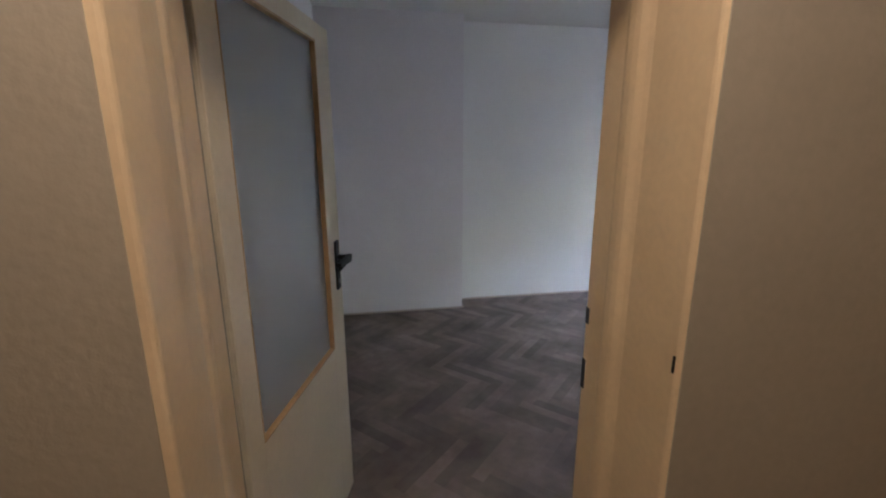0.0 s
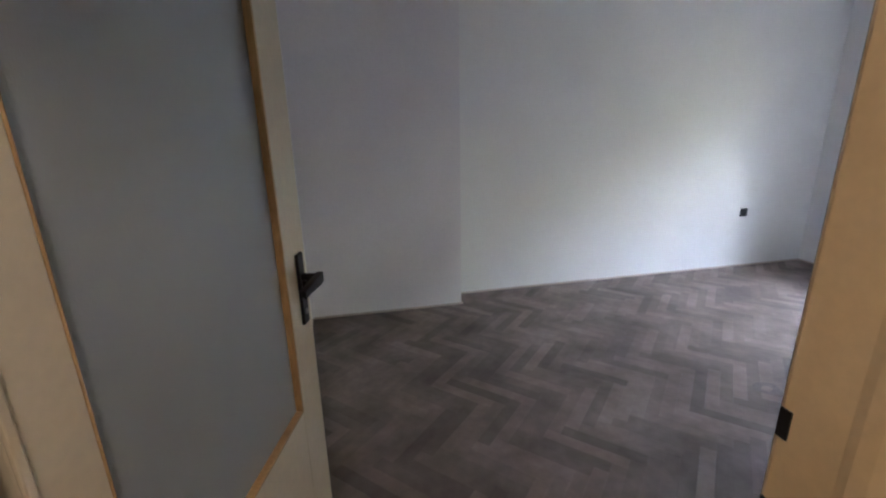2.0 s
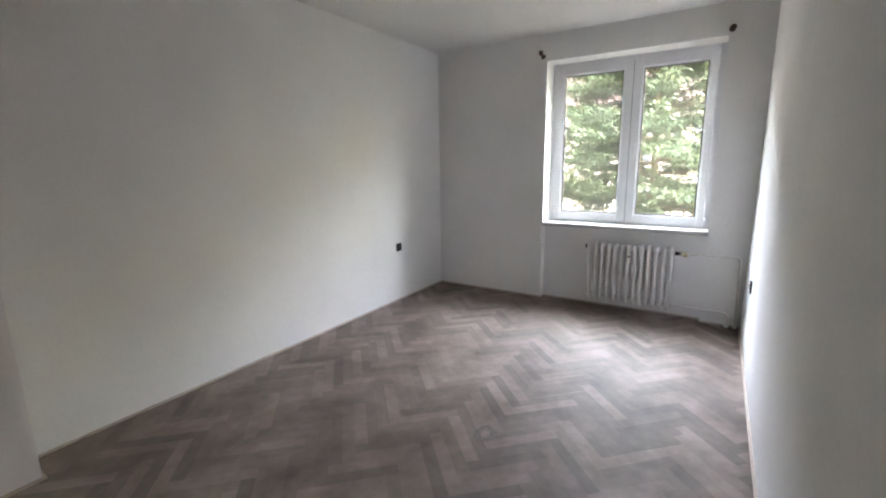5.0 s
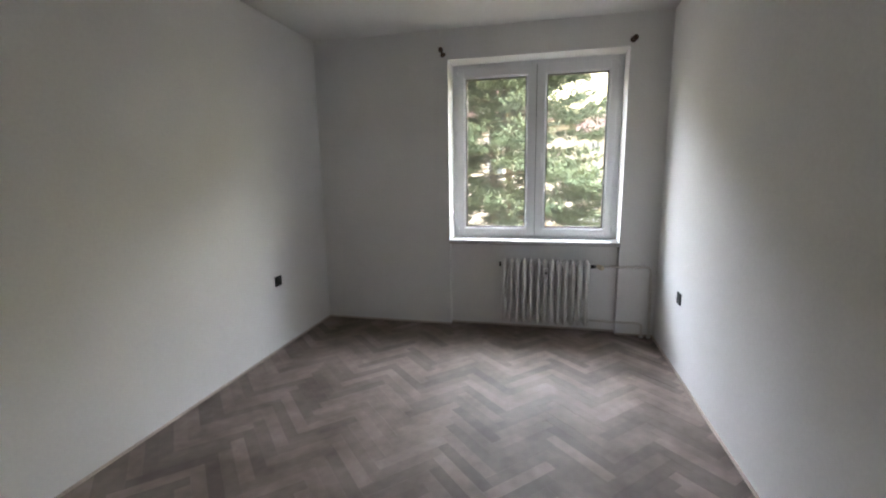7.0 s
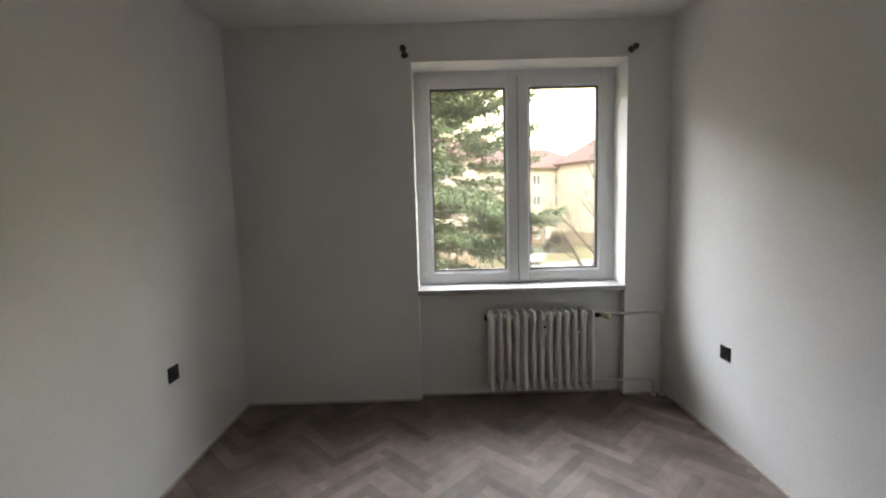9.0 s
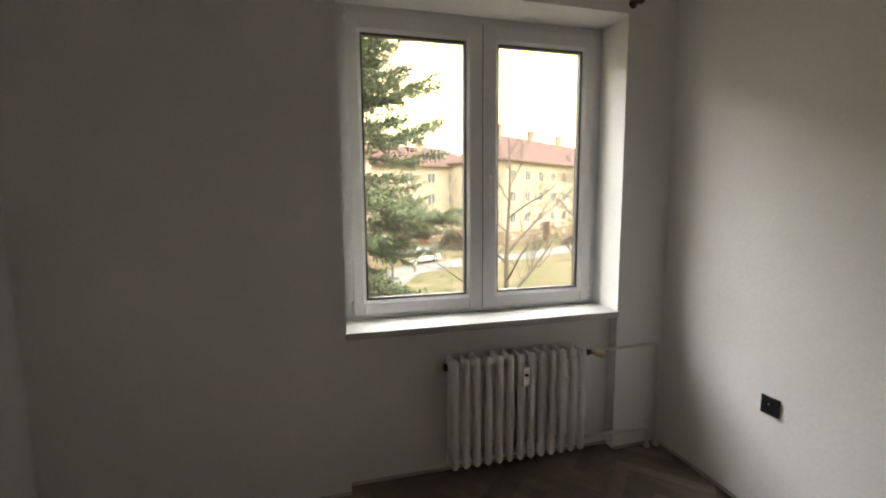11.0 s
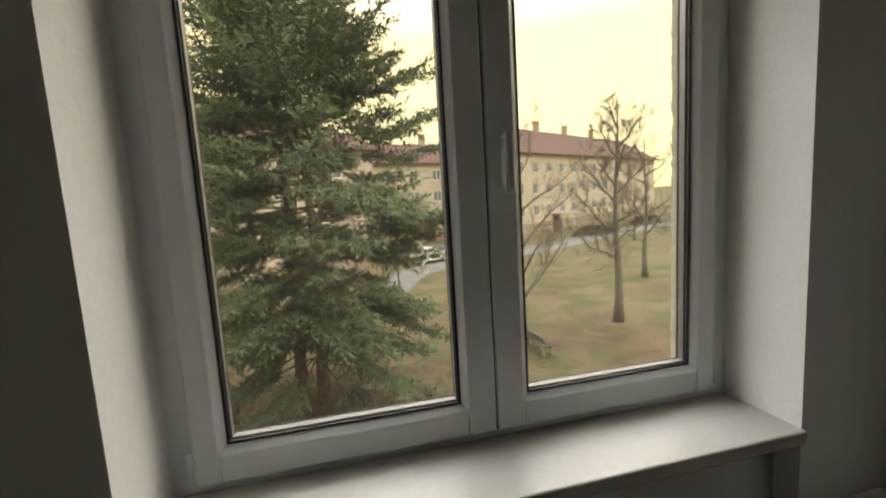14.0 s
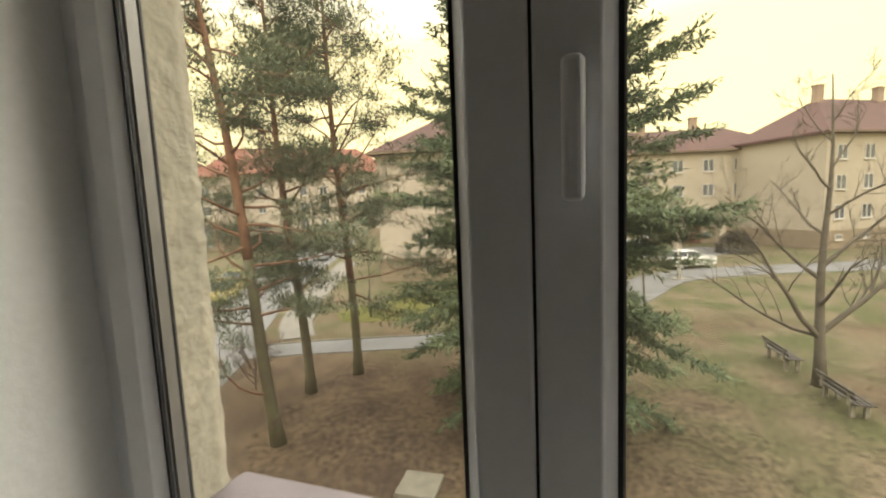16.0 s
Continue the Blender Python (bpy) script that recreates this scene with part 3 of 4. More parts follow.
def bracket(loc, tilt):
    b = thing("curtain_bracket", loc, 0, "dark brown wooden curtain rod bracket on the wall", "bracket", "curtain brackets")
    bm = bmesh.new()
    prof = [(0, 0.024), (-0.008, 0.024), (-0.016, 0.014), (-0.03, 0.012), (-0.042, 0.018), (-0.055, 0.022), (-0.068, 0.018), (-0.078, 0.008)]
    tube(bm, [(x, tilt[0] * x, tilt[1] * x) for x, r in prof], [r for x, r in prof], 16)
    part("knob", bm, M_BROWN, b)
    return b


bracket((XE, 3.645, 2.452), (-0.15, -0.55))
bracket((XE, 2.095, 2.458), (0.12, 0.0))

# ---- outdoors ----
GZ = -4.8
rng = np.random.default_rng(7)


def ground_material():
    """Thin winter grass that gives way to needle litter under the conifers."""
    m = bpy.data.materials.new("park_ground")
    m.use_nodes = True
    n, l = m.node_tree.nodes, m.node_tree.links
    p = n["Principled BSDF"]
    p.inputs["Roughness"].default_value = 0.95
    p.inputs["Specular IOR Level"].default_value = 0.1
    geo = n.new("ShaderNodeNewGeometry")
    sep = n.new("ShaderNodeSeparateXYZ")
    l.new(geo.outputs["Position"], sep.inputs[0])

    def noise_at(s, detail):
        t = n.new("ShaderNodeTexNoise")
        t.inputs["Scale"].default_value, t.inputs["Detail"].default_value = s, detail
        l.new(geo.outputs["Position"], t.inputs["Vector"])
        return t.outputs["Fac"]

    def math_node(op, a, b):
        q = n.new("ShaderNodeMath")
        q.operation = op
        for sock, v in zip(q.inputs, (a, b)):
            if hasattr(v, "links"):
                l.new(v, sock)
            else:
                sock.default_value = v
        return q.outputs[0]

    def span(v, a, b, c, d):
        q = n.new("ShaderNodeMapRange")
        for i, k in enumerate((a, b, c, d)):
            q.inputs[i + 1].default_value = k
        l.new(v, q.inputs[0])
        return q.outputs[0]

    def blend(f, a, b, kind="MIX"):
        q = n.new("ShaderNodeMix")
        q.data_type, q.blend_type = "RGBA", kind
        for sock, v in ((q.inputs[0], f), (q.inputs[6], a), (q.inputs[7], b)):
            if hasattr(v, "links"):
                l.new(v, sock)
            else:
                sock.default_value = v
        return q.outputs[2]

    grass = blend(span(noise_at(0.45, 6), 0.38, 0.62, 0, 1), (0.078, 0.080, 0.036, 1), (0.142, 0.114, 0.072, 1))
    soil = blend(span(noise_at(0.6, 6), 0.35, 0.65, 0, 1), (0.070, 0.047, 0.031, 1), (0.122, 0.086, 0.053, 1))
    edge = math_node("ADD", sep.outputs["Y"], math_node("MULTIPLY", math_node("SUBTRACT", noise_at(0.25, 4), 0.5), 9.0))
    east = math_node("ADD", sep.outputs["X"], math_node("MULTIPLY", math_node("SUBTRACT", noise_at(0.3, 4), 0.5), 7.0))
    f = math_node("MULTIPLY", span(edge, -0.5, 4.5, 0.12, 1.0), span(east, 20.0, 25.0, 1.0, 0.0))
    f = math_node("MAXIMUM", f, span(noise_at(0.22, 4), 0.47, 0.62, 0.0, 0.7))
    f = math_node("MULTIPLY", f, span(east, 28.0, 34.0, 1.0, 0.15))
    col = blend(f, grass, soil)
    fine = span(noise_at(7.0, 6), 0.3, 0.7, 0.55, 1.45)
    v = n.new("ShaderNodeVectorMath")
    v.operation = "SCALE"
    l.new(col, v.inputs[0])
    l.new(fine, v.inputs["Scale"])
    l.new(v.outputs[0], p.inputs["Base Color"])
    b = n.new("ShaderNodeBump")
    b.inputs["Strength"].default_value, b.inputs["Distance"].default_value = 0.15, 0.04
    l.new(noise_at(12.0, 5), b.inputs["Height"])
    l.new(b.outputs[0], p.inputs["Normal"])
    return m


bm = bmesh.new()
for q in ((-1500, -1500), (1500, -1500), (1500, 1500), (-1500, 1500)):
    bm.verts.new((*q, GZ))
bm.faces.new(bm.verts)
structure("ground", bm, ground_material(), "park lawn with brown needle litter under the trees", "ground")


def ribbon(name, pts, widths, z, mat, label, category):
    """A flat way along a smooth line, a low slab with its own edges."""
    line = []
    for i in range(len(pts) - 1):
        p0, p1, p2, p3 = (Vector((*pts[min(max(k, 0), len(pts) - 1)], 0)) for k in (i - 1, i, i + 1, i + 2))
        for k in range(8):
            t = k / 8
            line.append((0.5 * (2 * p1 + (p2 - p0) * t + (2 * p0 - 5 * p1 + 4 * p2 - p3) * t * t + (3 * p1 - p0 - 3 * p2 + p3) * t ** 3),
                         widths[i] + (widths[i + 1] - widths[i]) * t))
    line.append((Vector((*pts[-1], 0)), widths[-1]))
    bm = bmesh.new()
    rows = []
    for i, (p, w) in enumerate(line):
        d = (line[min(i + 1, len(line) - 1)][0] - line[max(i - 1, 0)][0]).normalized()
        s = Vector((-d.y, d.x, 0)) * w / 2
        rows.append([bm.verts.new((q.x, q.y, h)) for q, h in ((p - s, GZ - 0.05), (p - s, z), (p + s, z), (p + s, GZ - 0.05))])
    for a, b in zip(rows, rows[1:]):
        for k in range(3):
            bm.faces.new((a[k], a[k + 1], b[k + 1], b[k]))
    return structure(name, bm, mat, label, category), line


WAY = [(18.0, 21.0), (19.6, 17.6), (20.9, 15.2), (22.2, 12.0), (23.3, 9.5), (26.5, 5.6), (32.5, 1.0), (40.5, -2.4), (44.5, -8.5), (47.5, -17.0), (51.5, -24.0), (58.0, -36.0), (64, -50)]
footpath, way_line = ribbon("footpath", WAY, [1.7] * 6 + [2.4, 3.6, 3.8, 3.8, 3.8, 3.8, 3.8], GZ + 0.03, M_ASPH, "grey asphalt path curving across the park", "path")
ribbon("road", [(9.0, 17.0), (15.5, 19.0), (22.0, 23.0), (30.0, 27.5), (42.0, 33.0), (62.0, 42.0), (110, 66)], [7, 7.5, 8, 8, 8, 8, 9], GZ + 0.024, M_ASPH, "worn grey asphalt street with parked cars", "road")
ribbon("pavement", [(22.2, 16.3), (25.5, 18.8), (33.0, 22.6), (48.0, 29.0)], [1.6, 1.8, 2.0, 2.2], GZ + 0.036, M_PALE, "pale paved walk beside the street", "pavement")
ribbon("yard", [(52.0, 14.0), (54.0, 4.0), (56.0, -6.0), (60.0, -11.0)], [6, 7, 7, 5], GZ + 0.02, M_ASPH, "asphalt yard in front of the flats", "yard")
ribbon("lawn", [(26.0, 16.4), (29.0, 13.2), (33.0, 9.5)], [2.0, 6.2, 7.0], GZ + 0.015, M_LAWN, "greener lawn beyond the path", "lawn")
kerb = tagged(new("kerb"), "low concrete kerb along the far edge of the path", "kerb", kind="structure")
for (a, wa), (b, wb) in zip(way_line[6:46:1], way_line[7:47:1]):
    d = (b - a).normalized()
    s = Vector((-d.y, d.x, 0))
    side = -1 if s.x < 0 else 1
    p, q = a + s * side * (wa / 2 + 0.05), b + s * side * (wb / 2 + 0.05)
    bm = bmesh.new()
    L = (q - p).length
    box(bm, (0.004, -0.05, -0.06), (L - 0.004, 0.05, 0.075), 0.012, 1)
    k = part("kerb_stone", bm, M_KERB, kerb)
    k.matrix_basis = Matrix.Translation((p.x, p.y, GZ)) @ Matrix.Rotation(math.atan2(d.y, d.x), 4, "Z")

slab = thing("concrete_slab", (13.5, 6.4, GZ), 4, "square pale concrete cover lying in the soil", "slab")
part("cover", boxes(((-0.42, -0.45, -0.05), (0.42, 0.45, 0.09)), bevel=0.02), M_CONC, slab)


# ---- trees ----
def spikes(start, way, length, radius, droop=0.0):
    """Many slim three-sided needle tufts at once: vertices and faces."""
    start, way = np.asarray(start, float), np.asarray(way, float)
    length, radius = np.asarray(length, float)[:, None], np.asarray(radius, float)[:, None]
    way = way / np.linalg.norm(way, axis=1, keepdims=True)
    ref = np.where(np.abs(way[:, 2:3]) > 0.8, np.array([[1.0, 0, 0]]), np.array([[0, 0, 1.0]]))
    u = np.cross(way, ref)
    u /= np.linalg.norm(u, axis=1, keepdims=True)
    w = np.cross(way, u)
    mid = start + way * length * 0.42
    tip = start + way * length
    tip[:, 2] -= droop * length[:, 0]
    ring = [mid + (u * math.cos(a) + w * math.sin(a) * 0.55) * radius for a in (0.3, 0.3 + 2.094, 0.3 + 4.189)]
    verts = np.stack([start, *ring, tip], axis=1).reshape(-1, 3)
    base = (np.arange(len(start)) * 5)[:, None]
    pat = np.array([[0, 2, 1], [0, 3, 2], [0, 1, 3], [4, 1, 2], [4, 2, 3], [4, 3, 1]])
    faces = (base[:, :, None] + pat[None]).reshape(-1, 3)
    return verts, faces


def spiked(name, data, mat, parent):
    verts, faces = data
    me = bpy.data.meshes.new(name)
    me.from_pydata(verts.tolist(), [], faces.tolist())
    me.materials.append(mat)
    ob = new(name, me)
    ob.parent = parent
    return ob


def spruce(loc, height, reach, taper, seed, label, bare=1.6, dense=1.0):
    """A spruce: tapered trunk, whorls of uneven boughs with upturned ends, and shaggy sprays of needle tufts with gaps between them."""
    r = np.random.default_rng(seed)
    t = thing("spruce_tree", loc, 0, label, "tree")
    trunk = bmesh.new()
    n = 14
    tube(trunk, [(0.06 * math.sin(i * 0.9 + seed), 0.06 * math.cos(i * 0.7), height * i / n - (0.1 if i == 0 else 0)) for i in range(n + 1)],
         [0.21 * (1 - 0.96 * (i / n) ** 0.9) + (0.05 if i == 0 else 0) for i in range(n + 1)], 10)
    S, W, L, R = [], [], [], []

    def spray(p, way, length, thick):
        """One leafy twig: needle tufts all round it, pointing forward."""
        k = max(3, int(length / 0.046 * dense))
        u = (np.arange(k) + r.uniform(0, 1, k)) / k
        S.append(p + way * (u * length)[:, None] + np.array((0, 0, 0.10)) * (u * u * length)[:, None] + r.normal(0, 0.012, (k, 3)))
        W.append(way + r.normal(0, 0.55, (k, 3)))
        L.append(r.uniform(0.12, 0.24, k))
        R.append(r.uniform(0.6, 1.2, k) * thick)

    z = bare
    while z < height - 0.25:
        rel = (z - bare) / (height - bare)
        out = min(reach, taper * (height - z) + 0.15) * (0.58 + 0.42 * min(1, z / 4.2))
        for a in np.arange(6) * 2 * math.pi / 6 + r.uniform(0, 6.3):
            a += r.normal(0, 0.30)
            if r.uniform() < 0.10:
                continue
            ln = max(0.3, out * r.uniform(0.66, 1.06))
            lift = 0.60 * rel - 0.14 + r.normal(0, 0.17)
            zz = z + r.normal(0, 0.16)
            pts = []
            for k in range(7):
                s = k / 6
                h = zz + ln * (lift * s - 0.42 * s * s * (1 - rel) + 0.55 * max(0, s - 0.55) ** 1.3)
                bend = 0.10 * math.sin(s * 2.4 + a * 3) * ln * 0.4
                pts.append(np.array((math.cos(a) * ln * s - math.sin(a) * bend, math.sin(a) * ln * s + math.cos(a) * bend, h)))
            tube(trunk, pts, [max(0.006, 0.036 * (1 - rel * 0.5) * (1 - k / 6.5)) for k in range(7)], 4, False)
            first = 0.34 if rel < 0.5 else 0.16
            steps = max(5, int(ln * (1 - first) / 0.15))
            for i in range(steps):
                s = first + (1 - first) * (i + r.uniform()) / steps
                k = min(5, int(s * 6))
                p = pts[k] + (pts[k + 1] - pts[k]) * (s * 6 - k)
                d = pts[k + 1] - pts[k]
                d = d / np.linalg.norm(d)
                side = np.array((-d[1], d[0], 0))
                for sg in (-1, 1):
                    w0 = d * r.uniform(0.5, 1.0) + side * sg * r.uniform(0.35, 0.95) + np.array((0, 0, r.normal(-0.04, 0.26)))
                    w0 = w0 / np.linalg.norm(w0)
                    tw = (ln * 0.26 * (1.12 - s) + 0.20) * r.uniform(0.6, 1.3)
                    spray(p, w0, tw, 0.031)
                    if tw > 0.45:
                        w1 = w0 * 0.7 + side * sg * -0.4 + d * 0.5 + np.array((0, 0, r.normal(0, 0.25)))
                        spray(p + w0 * tw * 0.4, w1 / np.linalg.norm(w1), tw * 0.55, 0.031)
                spray(p, d + r.normal(0, 0.2, 3), 0.26, 0.034)
            spray(pts[-1], (pts[-1] - pts[-2]) / np.linalg.norm(pts[-1] - pts[-2]), 0.34, 0.032)
        z += r.uniform(0.30, 0.44) * (1 - 0.3 * rel)
    part("trunk", trunk, M_BARK_S, t)
    spiked("crown", spikes(np.concatenate(S), np.concatenate(W), np.concatenate(L), np.concatenate(R), 0.06), M_SPRUCE, t)
    return t


def pine(loc, height, seed, lean, label, low=3.2, spread=2.3, lower_boughs=(), top_dense=1.0, cut=0.42):
    """A Scots pine: a bare two-tone trunk, crooked limbs, and cloudy tufts of needles at their ends."""
    r = np.random.default_rng(seed)
    t = thing("pine_tree", loc, 0, label, "tree")
    n = 16

    def axis(z):
        s = z / height
        return np.array((lean[0] * s + 0.10 * math.sin(s * 7 + seed), lean[1] * s + 0.10 * math.cos(s * 6 + seed), z))

    bm = bmesh.new()
    lowr = [0.15 * (1 - 0.8 * i / n) + 0.02 for i in range(n + 1)]
    k = int(n * cut)
    tube(bm, [axis(height * i / n - (0.12 if i == 0 else 0)) for i in range(k + 1)], [lowr[i] + (0.06 if i == 0 else 0) for i in range(k + 1)], 12)
    part("lower_trunk", bm, M_BARK_L, t, "grey mossy bark")
    upper = bmesh.new()
    tube(upper, [axis(height * i / n) for i in range(k, n + 1)], [lowr[i] for i in range(k, n + 1)], 12)
    S, W, L, R = [], [], [], []

    def cloud(c, size, count):
        for _ in range(count):
            o = r.normal(0, 1, 3) * size * np.array((1, 1, 0.36))
            w = r.normal(0, 1, 3) + np.array((0, 0, 0.55)) + o / (size + 1e-6) * 0.4
            S.append(c + o)
            W.append(w)
            L.append(r.uniform(0.13, 0.25))
            R.append(r.uniform(0.013, 0.025))

    limbs = []
    z = low
    while z < height - 0.2:
        rel = (z - low) / (height - low)
        ln = spread * (0.55 + 0.75 * math.sin(min(1, rel * 1.15 + 0.12) * math.pi)) * r.uniform(0.5, 1.05)
        limbs.append((z, r.uniform(0, 6.283), ln, r.uniform(-0.15, 0.4) + 0.3 * rel))
        z += r.uniform(0.17, 0.38) / top_dense
    limbs += list(lower_boughs)
    for z, a, ln, lift in limbs:
        p0 = axis(z)
        pts = [p0]
        d = np.array((math.cos(a), math.sin(a), lift))
        for i in range(5):
            d = d + r.normal(0, 0.16, 3) + np.array((0, 0, 0.04))
            d = d / np.linalg.norm(d)
            pts.append(pts[-1] + d * ln / 5)
        tube(upper, pts, [0.045, 0.038, 0.03, 0.022, 0.014, 0.007], 5, False)
        for i in range(3, 6):
            for _ in range(3):
                e = pts[i] + r.normal(0, 1, 3) * np.array((0.42, 0.42, 0.18)) * (0.5 + 0.16 * ln)
                tube(upper, [pts[i], (pts[i] + e) / 2 + r.normal(0, 0.03, 3), e], [0.011, 0.008, 0.004], 3, False)
                cloud(e, r.uniform(0.15, 0.27), int(r.integers(50, 80)))
    cloud(axis(height), 0.25, 90)
    part("upper_trunk", upper, M_BARK_P, t, "orange flaking bark with crooked limbs")
    spiked("crown", spikes(S, W, L, R), M_PINE, t)
    return t


def bare_tree(loc, seed, label, limbs, leader, girth, twig=3, category="tree", mat=None, twiggy=1.0):
    """A leafless tree: a leader, given scaffold limbs, and finer and finer twigs."""
    r = np.random.default_rng(seed)
    t = thing("bare_tree", loc, 0, label, category)
    wood, fine = bmesh.new(), bmesh.new()

    def grow(p, d, ln, rad, depth, target):
        pts, rads = [p], [rad]
        seg = 5 if depth > 1 else 3
        for i in range(seg):
            d = d + r.normal(0, 0.13, 3) + np.array((0, 0, 0.06))
            d = d / np.linalg.norm(d)
            pts.append(pts[-1] + d * ln / seg)
            rads.append(max(0.004, rad * (1 - 0.75 * (i + 1) / seg)))
        tube(target, pts, rads, 6 if rad > 0.03 else 3, False)
        if depth <= 0:
            return
        count = int((4 + 2 * depth) * twiggy)
        for i in range(count):
            s = r.uniform(0.25, 1.0) * seg
            k = min(seg - 1, int(s))
            q = pts[k] + (pts[k + 1] - pts[k]) * (s - k)
            side = r.normal(0, 1, 3)
            side -= d * side.dot(d)
            side /= np.linalg.norm(side) + 1e-6
            nd = d * 0.75 + side * r.uniform(0.5, 1.0) + np.array((0, 0, 0.12))
            grow(q, nd / np.linalg.norm(nd), ln * r.uniform(0.28, 0.5), max(0.005, rads[k] * 0.45), depth - 1, fine)

    n = 9
    stem = [np.array((0.05 * math.sin(i * 1.1 + seed), 0.05 * math.cos(i * 0.8 + seed), leader * i / n - (0.1 if i == 0 else 0))) for i in range(n + 1)]
    tube(wood, stem, [girth * (1.25 if i == 0 else 1 - 0.9 * (i / n) ** 0.8) for i in range(n + 1)], 10)
    for z, a, ln, lift, rad in limbs:
        i = min(n - 1, int(z / leader * n))
        p = stem[i] + (stem[i + 1] - stem[i]) * (z / leader * n - i)
        d = np.array((math.cos(radians(a)), math.sin(radians(a)), lift))
        grow(p, d / np.linalg.norm(d), ln, rad, twig, wood)
    part("trunk", wood, mat or M_BARK_B, t)
    part("twigs", fine, mat or M_BARK_B, t)["kind"] = "stuff"
    return t


spruce((17.72, 4.04, GZ), 15.4, 4.45, 0.60, 3, "broad dense green spruce with drooping boughs near the house", 1.9)
spruce((19.06, 4.78, GZ), 19.5, 2.8, 0.32, 11, "taller green spruce standing close behind a broader one", 2.1, 0.85)
pine((14.25, 10.75, GZ), 13.4, 5, (-0.7, 1.0), "tall pine with orange upper trunk and a low side bough", 3.5, 3.1,
     ((1.35, radians(165), 2.2, 0.75), (3.3, radians(120), 1.9, 0.1)))
pine((17.05, 11.9, GZ), 13.0, 8, (-0.3, 0.45), "slender pine with thin crooked limbs", 3.6, 2.8, ((3.0, radians(200), 1.5, 0.2),))
pine((18.9, 11.1, GZ), 14.0, 14, (-0.2, 0.35), "tall pine with bright orange trunk beside the path", 4.4, 3.0,
     ((3.6, radians(-75), 3.2, 0.0), (4.6, radians(-60), 3.4, 0.1), (5.6, radians(-80), 3.0, 0.1), (3.1, radians(-110), 2.2, -0.1), (6.6, radians(-70), 2.6, 0.2),
      (7.2, radians(-88), 3.6, 0.75), (8.0, radians(-84), 3.9, 1.1), (8.8, radians(-92), 3.4, 0.8)), cut=0.26)

bare_tree((21.5, -4.05, GZ), 4, "leafless tree forking low into upswept limbs",
          ((1.55, 100, 4.3, 0.75, 0.10), (1.6, 70, 3.6, 0.35, 0.07), (1.7, 265, 4.0, 0.8, 0.10), (1.75, 300, 3.2, 0.4, 0.07), (2.6, 170, 2.6, 0.7, 0.06), (3.4, 95, 3.8, 1.1, 0.07),
           (3.8, 270, 3.4, 1.0, 0.07), (4.8, 60, 2.6, 0.9, 0.05), (5.4, 250, 2.8, 0.8, 0.05), (6.2, 120, 2.4, 1.0, 0.04), (6.8, 290, 2.2, 0.9, 0.04), (7.6, 60, 1.8, 1.0, 0.03), (8.2, 240, 1.5, 1.2, 0.03)),
          9.6, 0.18, 3, twiggy=0.72)
bare_tree((22.0, -9.1, GZ), 9, "older leafless tree with thick trunk and many fine twigs",
          tuple((3.0 + 0.42 * i, (i * 137) % 360, 3.4 - 0.15 * i, 0.35 + 0.05 * i, 0.06) for i in range(15)), 10.2, 0.22, 3, twiggy=1.15)
bare_tree((30.0, -17.0, GZ), 12, "leafless tree with many fine brown twigs",
          tuple((2.4 + 0.5 * i, (i * 137 + 40) % 360, 3.2 - 0.12 * i, 0.5, 0.06) for i in range(12)), 9.5, 0.2, 3, twiggy=0.55)
bare_tree((27.5, 0.4, GZ), 15, "young leafless tree with a thin straight stem",
          tuple((2.0 + 0.5 * i, (i * 137) % 360, 1.5 - 0.08 * i, 0.8, 0.025) for i in range(8)), 7.0, 0.07, 1)
bare_tree((26.5, 14.6, GZ), 17, "thin young leafless tree on the lawn",
          tuple((1.6 + 0.4 * i, (i * 137) % 360, 1.2 - 0.06 * i, 0.8, 0.02) for i in range(7)), 5.0, 0.05, 1)
bare_tree((48.0, -30.0, GZ), 19, "leafless shrubby tree with reddish twigs before the flats",
          tuple((0.8 + 0.4 * i, (i * 137) % 360, 3.0 - 0.12 * i, 0.8, 0.05) for i in range(12)), 6.5, 0.13, 3, mat=M_SHRUB, twiggy=0.6)
bare_tree((16.9, 14.0, GZ), 23, "low leafless shrub with reddish twigs by the path",
          tuple((0.1 + 0.06 * i, (i * 137) % 360, 1.3, 1.2, 0.018) for i in range(12)), 1.2, 0.03, 2, "shrub", M_SHRUB)


def hedge(loc, size, seed, label):
    r = np.random.default_rng(seed)
    h = thing("hedge", loc, 0, label, "hedge")
    n = 1500
    d = r.normal(0, 1, (n, 3))
    d /= np.linalg.norm(d, axis=1, keepdims=True)
    d[:, 2] = np.abs(d[:, 2])
    S = d * np.array(size) * r.uniform(0.7, 1.0, (n, 1)) * 0.5
    spiked("foliage", spikes(S, d + r.normal(0, 0.4, (n, 3)), r.uniform(0.2, 0.45, n), r.uniform(0.05, 0.1, n)), M_HEDGE, h)
    return h


hedge((56.0, -11.2, GZ), (2.6, 3.6, 4.4), 2, "dark clipped hedge beside the flats")
hedge((56.5, -30.0, GZ), (2.0, 6.0, 2.6), 5, "dark overgrown bushes at the foot of the flats")
hedge((66.0, -46.0, GZ), (2.0, 6.0, 2.8), 6, "dark overgrown bushes at the foot of the flats")


# ---- buildings ----
def window_into(parent, me_frame, me_pane, m):
    f = shared("window", me_frame, parent, m)
    shared("pane", me_pane, f)
    return f


